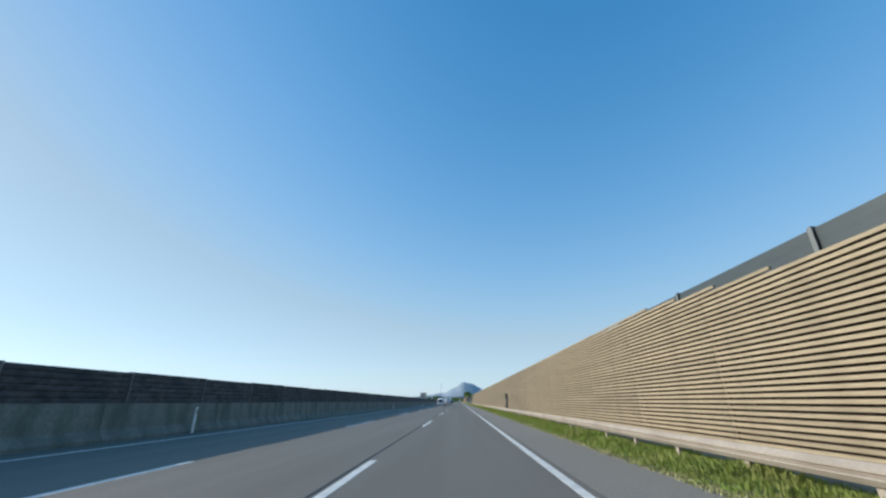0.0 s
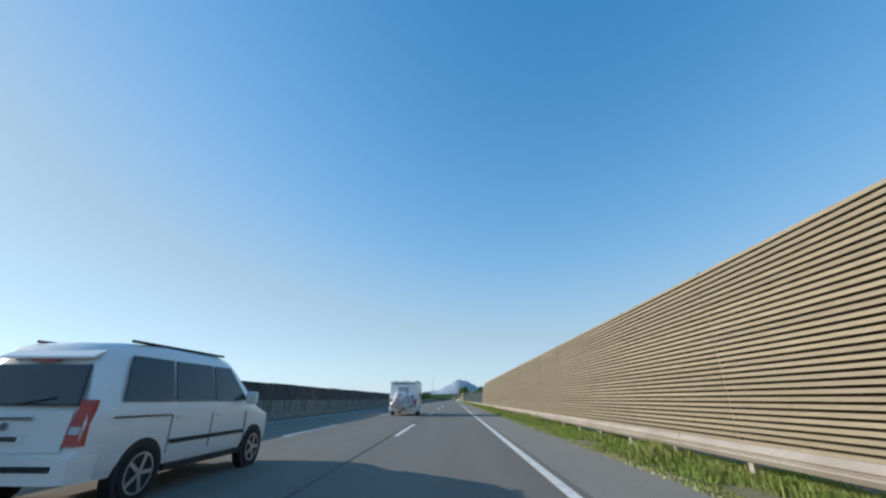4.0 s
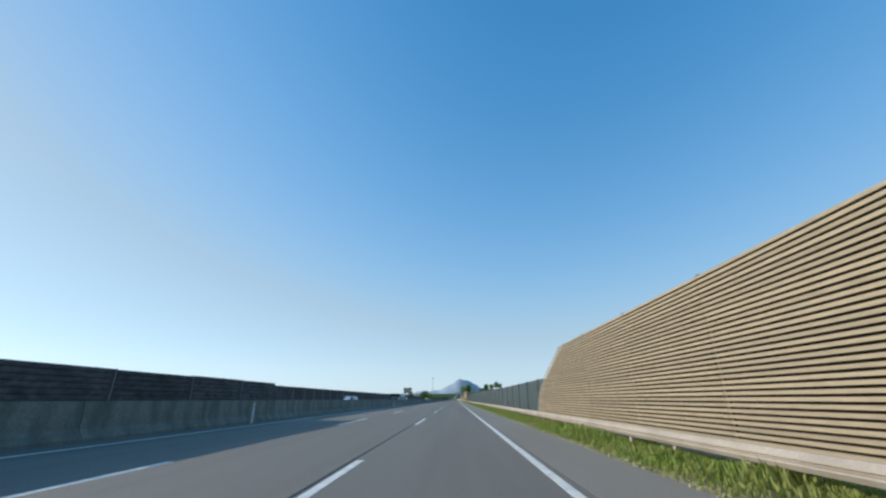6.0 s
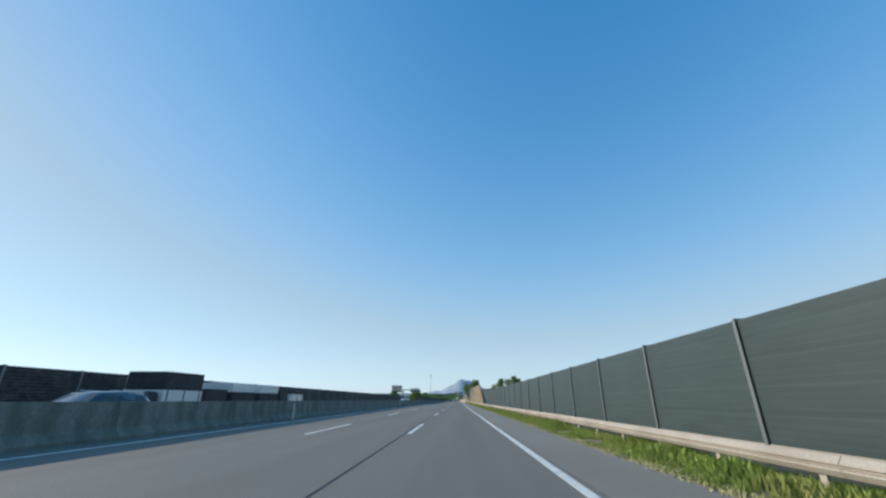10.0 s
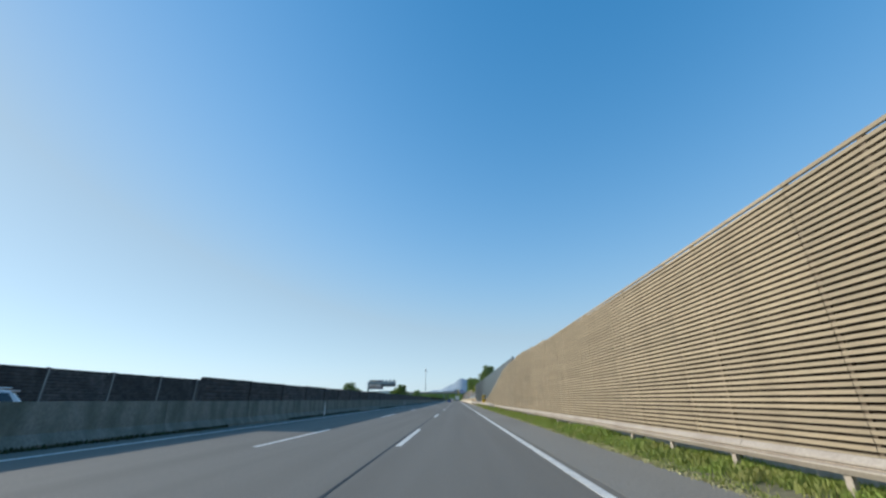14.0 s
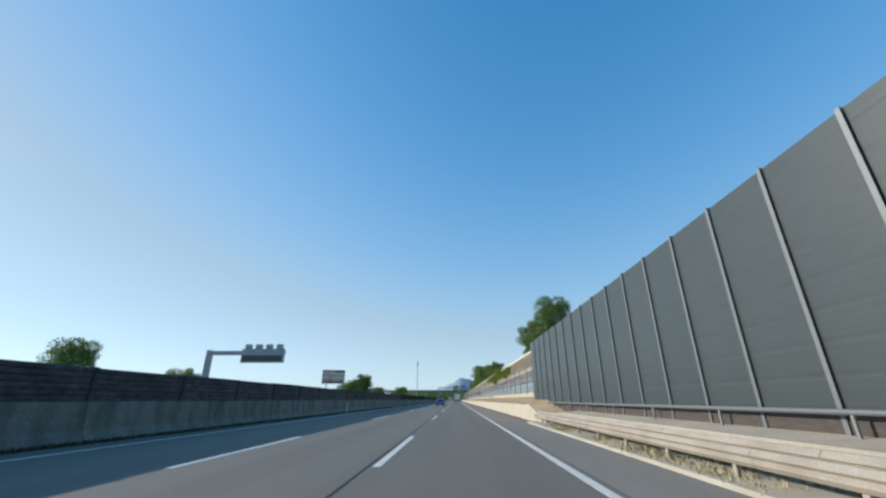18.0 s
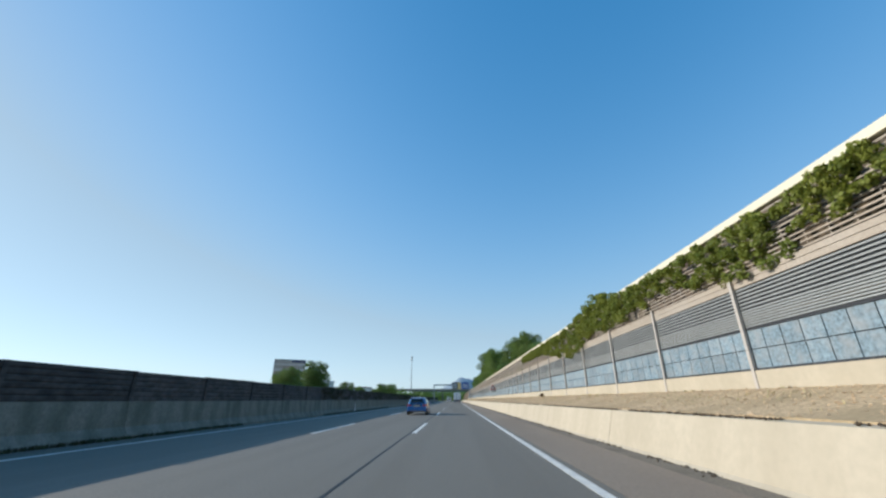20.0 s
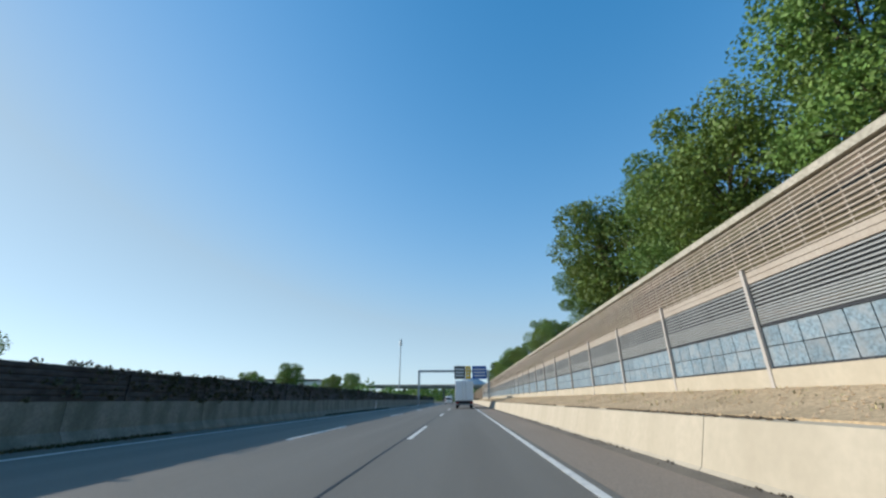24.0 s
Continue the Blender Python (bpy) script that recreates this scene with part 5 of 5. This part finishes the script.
van((-3.7, 672.0, 0.004), "white people carrier far ahead in the middle lane")


def truck(at, label, colour):
    t = thing("truck", at, label, "truck")
    part("cargo_box", Mesh().box(-1.24, 1.24, 0, 7.2, 1.0, 3.55), colour, t, bevel=0.04)
    part("chassis", Mesh().box(-1.0, 1.0, 0.3, 7.4, 0.6, 1.0), BLACK, t, "dark chassis")
    part("cab", Mesh().loft([[(-a, y, 0.6), (-a, y, hi - 0.2), (-a * 0.9, y, hi), (a * 0.9, y, hi), (a, y, hi - 0.2), (a, y, 0.6)] for y, a, hi in ((7.4, 1.15, 2.9), (8.6, 1.18, 2.85), (9.2, 1.15, 1.7), (9.4, 1.1, 1.2))]), colour, t, smooth=True)
    part("under_run_bar", Mesh().box(-1.15, 1.15, -0.05, 0.1, 0.45, 0.62), POST, t, "grey under-run bar", bevel=0.02)
    for s in (1, -1):
        part("rear_door", Mesh().box(s * 0.6 - 0.57, s * 0.6 + 0.57, -0.03, 0.0, 1.08, 3.45), colour, t, bevel=0.012)
        part("door_bar", Mesh().tube((s * 0.2, -0.05, 1.1), (s * 0.2, -0.05, 3.4), 0.02, n=8), CHROME, t, "steel lock bar")
        part("tail_light", Mesh().box(s * 0.95 - 0.18, s * 0.95 + 0.18, -0.08, 0.0, 0.66, 0.8), REDLAMP, t, "red tail light", bevel=0.015)
        part("mud_flap", Mesh().box(s * 0.9 - 0.25, s * 0.9 + 0.25, 0.75, 0.78, 0.3, 0.95), BLACK, t, "black mud flap")
        part("mirror", Mesh().box(s * 1.38 - 0.1, s * 1.38 + 0.1, 8.7, 8.8, 1.7, 2.4), BLACK, t, "black mirror", bevel=0.03)
        for y in (1.5, 8.2):
            wheel(t, s * 1.02, y, 0.48, 0.3, s)
    return t


truck((0.15, 621.0, 0.004), "white box truck driving ahead in the slow lane", paint("truck_white", (0.68, 0.7, 0.72), 0.4))
SILVER, DARKBLUE = paint("silver_paint", (0.45, 0.46, 0.48)), paint("dark_blue_paint", (0.03, 0.045, 0.08))
car(pose(-13.6, 199.4, 0.002, 0, 0, 180), "silver estate car in the oncoming lanes", SILVER)
car(pose(-13.6, 256.2, 0.002, 0, 0, 180), "dark blue estate car in the oncoming lanes", DARKBLUE)
car(pose(-13.6, 345.0, 0.002, 0, 0, 180), "silver-grey estate car in the oncoming lanes beyond the timber wall", SILVER)


def load_truck(at, label):
    """A long flatbed with tarpaulined crates, its tail at the origin and its nose along +y."""
    t = thing("flatbed_truck", at, label, "truck")
    white, dark = paint("crate_white", (0.7, 0.68, 0.65), 0.5), mat("dark_tarpaulin", (0.035, 0.037, 0.042), 0.7, fine=12, coarse=2, vary=0.25, bump=0.4)
    part("bed", Mesh().box(-1.2, 1.2, 0, 20.5, 0.72, 0.9), BLACK, t, "dark flatbed", bevel=0.02)
    for y0, y1, low, high in ((0.1, 3.4, white, dark), (6.0, 9.4, dark, white), (10.2, 13.6, dark, white), (17.0, 20.4, white, dark)):
        c = part("crate", Mesh().box(-1.15, 1.15, y0, y1, 0.9, 1.66), low, t, bevel=0.03)
        for y in (y0 + 0.3, 0.5 * (y0 + y1), y1 - 0.3):
            part("strap", Mesh().box(-1.17, 1.17, y - 0.03, y + 0.03, 0.88, 1.68), BLACK, c)
        part("crate", Mesh().box(-1.12, 1.12, y0 + 0.05, y1 - 0.05, 1.66, 2.3 if high is white else 2.0 if y0 < 1 else 2.62), high, t, bevel=0.05)
    part("crate", Mesh().box(-1.15, 1.15, 3.9, 5.6, 0.9, 1.9), dark, t, bevel=0.04)
    part("crate", Mesh().box(-1.15, 1.15, 14.2, 16.6, 0.9, 1.8), dark, t, bevel=0.04)
    cab = part("cab", Mesh().loft([[(-a, y, 0.5), (-a, y, hi - 0.2), (-a * 0.9, y, hi), (a * 0.9, y, hi), (a, y, hi - 0.2), (a, y, 0.5)] for y, a, hi in ((20.6, 1.05, 1.55), (21.4, 1.05, 1.58), (22.1, 1.0, 1.05), (22.8, 0.95, 0.95))]), dark, t, smooth=True)
    part("windscreen", Mesh().add([(-0.85, 21.5, 1.5), (0.85, 21.5, 1.5), (0.88, 22.1, 1.08), (-0.88, 22.1, 1.08), (-0.85, 21.42, 1.48), (0.85, 21.42, 1.48), (0.88, 22.02, 1.05), (-0.88, 22.02, 1.05)],
                                  [(0, 1, 2, 3), (7, 6, 5, 4), (0, 4, 5, 1), (1, 5, 6, 2), (2, 6, 7, 3), (3, 7, 4, 0)]), GLASS, cab, "dark windscreen")
    for s in (1, -1):
        part("tail_light", Mesh().box(s * 0.95 - 0.15, s * 0.95 + 0.15, -0.04, 0.0, 0.74, 0.86), REDLAMP, t, "red tail light", bevel=0.01)
        for y in (1.6, 2.9, 12.0, 21.6):
            wheel(t, s * 1.0, y, 0.46, 0.3, s)
    return t


load_truck(pose(-17.0, 281.0, 0.002, 0, 0, 180), "long flatbed truck with dark and white crates in the oncoming lanes")


# ---- signs, gantries and roadside things ----
YELLOW = mat("yellow_enamel", (0.75, 0.45, 0.01), 0.4, fine=30, coarse=2, vary=0.08, bump=0.02, second=(0.66, 0.38, 0.01))
GREYBOX = mat("dark_grey_enamel", (0.07, 0.08, 0.085), 0.5, fine=30, coarse=2, vary=0.1, bump=0.02)


def call_box(at, label, colour, lamp):
    b = thing("emergency_phone", at, label, "emergency phone")
    part("body", Mesh().box(-0.3, 0.3, -0.16, 0.16, 0.02, 1.36), colour, b, bevel=0.03)
    part("base", Mesh().box(-0.34, 0.34, -0.2, 0.2, -0.42, 0.03), PLINTH, b, "concrete base", bevel=0.01)
    door = part("door", Mesh().box(-0.26, 0.26, -0.172, -0.158, 0.1, 1.3), colour, b, bevel=0.006)
    part("handle", Mesh().box(0.2, 0.23, -0.195, -0.17, 0.6, 0.72), BLACK, door, "black handle")
    tag = part("label_plate", Mesh().box(-0.17, 0.17, -0.18, -0.17, 0.78, 1.02), PLATE, b, "white label plate with plain bars")
    for z in (0.84, 0.91):
        part("bar", Mesh().box(-0.12, 0.12, -0.184, -0.179, z, z + 0.03), INK, tag)
    if lamp:
        part("stem", Mesh().tube((0, 0, 1.34), (0, 0, 1.44), 0.04, n=10), BLACK, b)
        part("lamp_head", Mesh().box(-0.14, 0.14, -0.12, 0.12, 1.43, 1.62), WHITE, b, "white lamp head", bevel=0.04)
    return b


call_box(pose(5.05, 413.9, 0.55, 0, 0, 4), "yellow emergency telephone pillar with a white lamp head", YELLOW, True)

# emergency door in the timber wall
exit_door = thing("emergency_door", (5.2, 44.75, 0.0), "dark grey emergency door with a white plate in the timber wall", "door")
DOORGREY = mat("dark_door_enamel", (0.06, 0.058, 0.056), 0.5, fine=25, coarse=2, vary=0.15, bump=0.05)
part("leaf", Mesh().box(-0.04, 0.05, 0.06, 1.02, 0.42, 1.86), DOORGREY, exit_door, bevel=0.008)
for y in (0.0, 1.02):
    part("jamb", Mesh().box(-0.1, 0.05, y, y + 0.06, 0.3, 1.92), DOORGREY, exit_door, bevel=0.006)
part("lintel", Mesh().box(-0.1, 0.05, 0.0, 1.08, 1.86, 1.92), BLACK, exit_door, "black lintel")
part("plate", Mesh().box(-0.052, -0.038, 0.12, 0.96, 1.09, 1.38), PLATE, exit_door, "white plate", bevel=0.003)
part("handle", Mesh().box(-0.1, -0.04, 0.88, 0.92, 0.9, 1.02), BLACK, exit_door, "black handle")
stay = part("post", Mesh().box(-0.12, -0.04, 1.2, 1.28, 0.2, 1.84), TIMBER, exit_door, "pale post beside the leaf", bevel=0.01)
part("cap", Mesh().box(-0.15, -0.01, 1.16, 1.32, 1.84, 1.96), BLACK, stay, "black cap")

# warning sign on the fence
sign = thing("warning_sign", pose(6.15, 543.7, 0, 0, 0, 8), "red-bordered triangular warning sign with a plate below", "road sign")
part("pole", Mesh().tube((0, 0.05, 1.2), (0, 0.05, 3.6), 0.035, n=10), POST, sign, "grey pole")


def triangle(r, y0, y1, cx=0.0, cz=3.0):
    pts = [(cx + r * math.cos(radians(a)), cz + r * math.sin(radians(a))) for a in (90, 210, 330)]
    cut = []
    for i in range(3):
        p, a, b = Vector(pts[i]), Vector(pts[i - 1]), Vector(pts[(i + 1) % 3])
        cut += [p + (a - p) * 0.08, p + (a + b - 2 * p) * 0.02, p + (b - p) * 0.08]
    return Mesh().prism([(q.x, q.y) for q in cut], y0, y1)


part("border", triangle(0.55, -0.03, 0.0), REDINK, sign, "red border")
part("field", triangle(0.37, -0.036, -0.028), PLATE, sign, "white field")
part("symbol", Mesh().box(-0.03, 0.03, -0.042, -0.034, 2.98, 3.2).box(-0.13, 0.13, -0.042, -0.034, 2.86, 2.92), INK, sign, "dark symbol")
plate = part("plate", Mesh().box(-0.42, 0.42, -0.03, 0.0, 2.35, 2.68), PLATE, sign, "white plate with plain dark bars", bevel=0.004)
for a, b in ((-0.36, -0.2), (-0.15, 0.05), (0.1, 0.36)):
    part("bar", Mesh().box(a, b, -0.036, -0.029, 2.45, 2.58), INK, plate)

# cantilever gantry beyond the oncoming lanes
gantry = thing("sign_gantry", (-31, 475, 0), "grey cantilever gantry with an electronic sign box", "gantry")
STEEL = mat("gantry_steel", (0.32, 0.35, 0.37), 0.5, metal=0.5, fine=10, coarse=1, vary=0.1, bump=0.02)
part("column", Mesh().box(-0.3, 0.3, -0.3, 0.3, -0.1, 6.9), STEEL, gantry, bevel=0.04)
part("arm", Mesh().box(0.3, 9.5, -0.2, 0.2, 6.3, 6.8), STEEL, gantry, bevel=0.03)
boxs = part("sign_box", Mesh().box(4.3, 9.6, -0.55, -0.2, 5.35, 7.0), STEEL, gantry, "dark electronic sign box", bevel=0.04)
for k in range(4):
    part("lamp_head", Mesh().box(4.6 + 1.3 * k, 5.3 + 1.3 * k, -0.5, 0.1, 7.05, 7.55), STEEL, gantry, bevel=0.05)
    part("bracket", Mesh().box(4.9 + 1.3 * k, 5.0 + 1.3 * k, -0.2, 0.0, 6.8, 7.1), STEEL, gantry)
part("display", Mesh().box(4.5, 9.4, -0.57, -0.545, 5.5, 6.2), GREYBOX, boxs, "dark display field")

# small billboard and mast near the overpass, large hoarding
def hoarding(at, w, h, foot, label, colours, seed):
    b = thing("billboard", at, label, "billboard")
    part("board", Mesh().box(-w / 2, w / 2, -0.12, 0.12, foot, foot + h), STEEL, b, bevel=0.03)
    face = part("poster", Mesh().box(-w / 2 + 0.15, w / 2 - 0.15, -0.14, -0.118, foot + 0.15, foot + h - 0.15), colours[0], b, "faded poster with unreadable bars")
    rng = np.random.default_rng(seed)
    rows = [(0.02, 0.16, 3), (0.19, 0.3, 1), (0.36, 0.5, 2), (0.56, 0.64, 1), (0.68, 0.78, 2), (0.86, 0.98, 3)]
    for lo, hi, ci in rows:
        x = -w / 2 + 0.3
        while x < w / 2 - 1.0:
            ln = rng.uniform(0.1, 0.34) * w
            e = min(x + ln, w / 2 - 0.25)
            if rng.random() < 0.75:
                part("bar", Mesh().box(x, e, -0.147, -0.139, foot + 0.15 + (h - 0.3) * lo, foot + 0.15 + (h - 0.3) * hi), colours[min(ci, len(colours) - 1)], face)
            x = e + 0.25
    for x in (-w * 0.28, w * 0.28):
        part("leg", Mesh().box(x - 0.2, x + 0.2, 0.13, 0.45, -0.2, foot + h * 0.7), STEEL, b)
    return b


TAN, BROWN, PALE, NAVY = (mat(n, c, 0.6, fine=4, coarse=0.6, vary=0.12, bump=0) for n, c in (("poster_tan", (0.44, 0.36, 0.31)), ("poster_brown", (0.33, 0.23, 0.18)), ("poster_pale", (0.58, 0.5, 0.46)), ("poster_navy", (0.07, 0.07, 0.14))))
hoarding(pose(-52.6, 598, 0, 0, 0, 24), 9.4, 5.6, 7.4, "large weathered billboard with a tan and dark poster on two legs", (TAN, BROWN, PALE, NAVY), 3)

# low pale hall behind the large billboard
low = thing("flat_roofed_hall", (-42.6, 592, 0), "low pale flat-roofed hall beyond the oncoming lanes", "hall")
part("wall", Mesh().box(-5.8, 5.8, -2, 2, -0.2, 5.9), mat("hall_render", (0.72, 0.7, 0.66), 0.8, fine=12, coarse=0.3, vary=0.08, bump=0.05), low, bevel=0.02)
part("roof", Mesh().box(-6.0, 6.0, -2.2, 2.2, 5.9, 6.25), WHITE, low, "white roof edge", bevel=0.03)
for i in range(5):
    win = part("window", Mesh().box(-5.2 + 2.2 * i, -3.8 + 2.2 * i, -2.06, -1.98, 2.4, 3.8), GLASS, low)
    part("sill", Mesh().box(-5.3 + 2.2 * i, -3.7 + 2.2 * i, -2.14, -1.98, 2.3, 2.38), WHITE, win)

# overhead direction signs past the end of the drive
og = thing("sign_gantry", (0, 660, 0), "overhead gantry with blue and yellow direction signs", "gantry")
for x in (-10.2, 6.0):
    part("column", Mesh().box(x - 0.22, x + 0.22, -0.25, 0.25, -0.1, 7.6), STEEL, og, bevel=0.03)
part("beam", Mesh().box(-10.2, 6.0, -0.22, 0.22, 7.1, 7.6), STEEL, og, bevel=0.03)
for name, x0, x1, m, lab in (("sign_panel", -1.9, 0.6, GREYBOX, "dark grey sign panel"), ("sign_panel", 0.7, 1.9, YELLOW, "yellow sign panel"), ("sign_panel", 2.3, 5.6, BLUEINK, "blue direction sign panel")):
    p = part(name, Mesh().box(x0, x1, -0.35, -0.23, 5.6, 8.5), m, og, lab, bevel=0.02)
    for z in (6.2, 6.9, 7.6):
        part("bar", Mesh().box(x0 + 0.25, x1 - 0.3, -0.36, -0.348, z, z + 0.28), PLATE, p)

# overpass
ov = thing("overpass", (0, 805, 0), "grey concrete road bridge across the motorway", "bridge")
part("deck", Mesh().box(-70, 40, -5, 5, 7.2, 8.3), CONCRETE, ov)
part("parapet", Mesh().box(-70, 40, -5.1, -4.9, 8.3, 9.2), PLINTH, ov, "pale parapet")
for x in (-11.0, 8.0, -34.0):
    part("pier", Mesh().box(x - 0.5, x + 0.5, -3.5, 3.5, -0.2, 7.2), CONCRETE, ov, bevel=0.05)
mast = thing("mast", (-35, 790, 0), "tall slim grey steel mast", "mast")
part("pole", Mesh().tube((0, 0, -0.2), (0, 0, 34), 0.4, 0.2, 12), STEEL, mast, smooth=True)
part("head", Mesh().tube((0, 0, 30), (0, 0, 33), 0.7, 0.7, 12), STEEL, mast)

# far tree belts and a pale hall on the horizon
far = np.random.default_rng(9)
spots = []
for k in range(520):
    x, y = far.uniform(-160, -24), far.uniform(640, 1000)
    spots.append(((x, y, far.uniform(0.5, 5.0)), far.uniform(1.2, 2.8)))
for k in range(420):
    x, y = far.uniform(20, 150), far.uniform(780, 1100)
    spots.append(((x, y, far.uniform(7, 15.0)), far.uniform(1.5, 3.4)))
for k in range(420):
    x, y = far.uniform(-60, 24), far.uniform(830, 930)
    spots.append(((x, y, far.uniform(0.5, 8.0)), far.uniform(1.6, 3.0)))
belt = leaves(far, spots, 26, 1, 0.75)
tagged(new("woods", belt.data("woods", LEAF)), "distant dark green belt of trees along the motorway", "woods", kind="stuff")
hall = thing("warehouse", (-75, 720, 0), "long pale flat-roofed hall beyond the trees", "building")
part("wall", Mesh().box(-22, 22, -8, 8, -0.1, 7.5), WHITE, hall)
part("roof", Mesh().box(-22.4, 22.4, -8.4, 8.4, 7.5, 8.1), GREYBOX, hall, "grey flat roof edge")
for k in range(6):
    wn = part("window", Mesh().box(-19 + 7 * k, -15 + 7 * k, -8.05, -7.98, 3.2, 5.4), GLASS, hall, "dark window band")
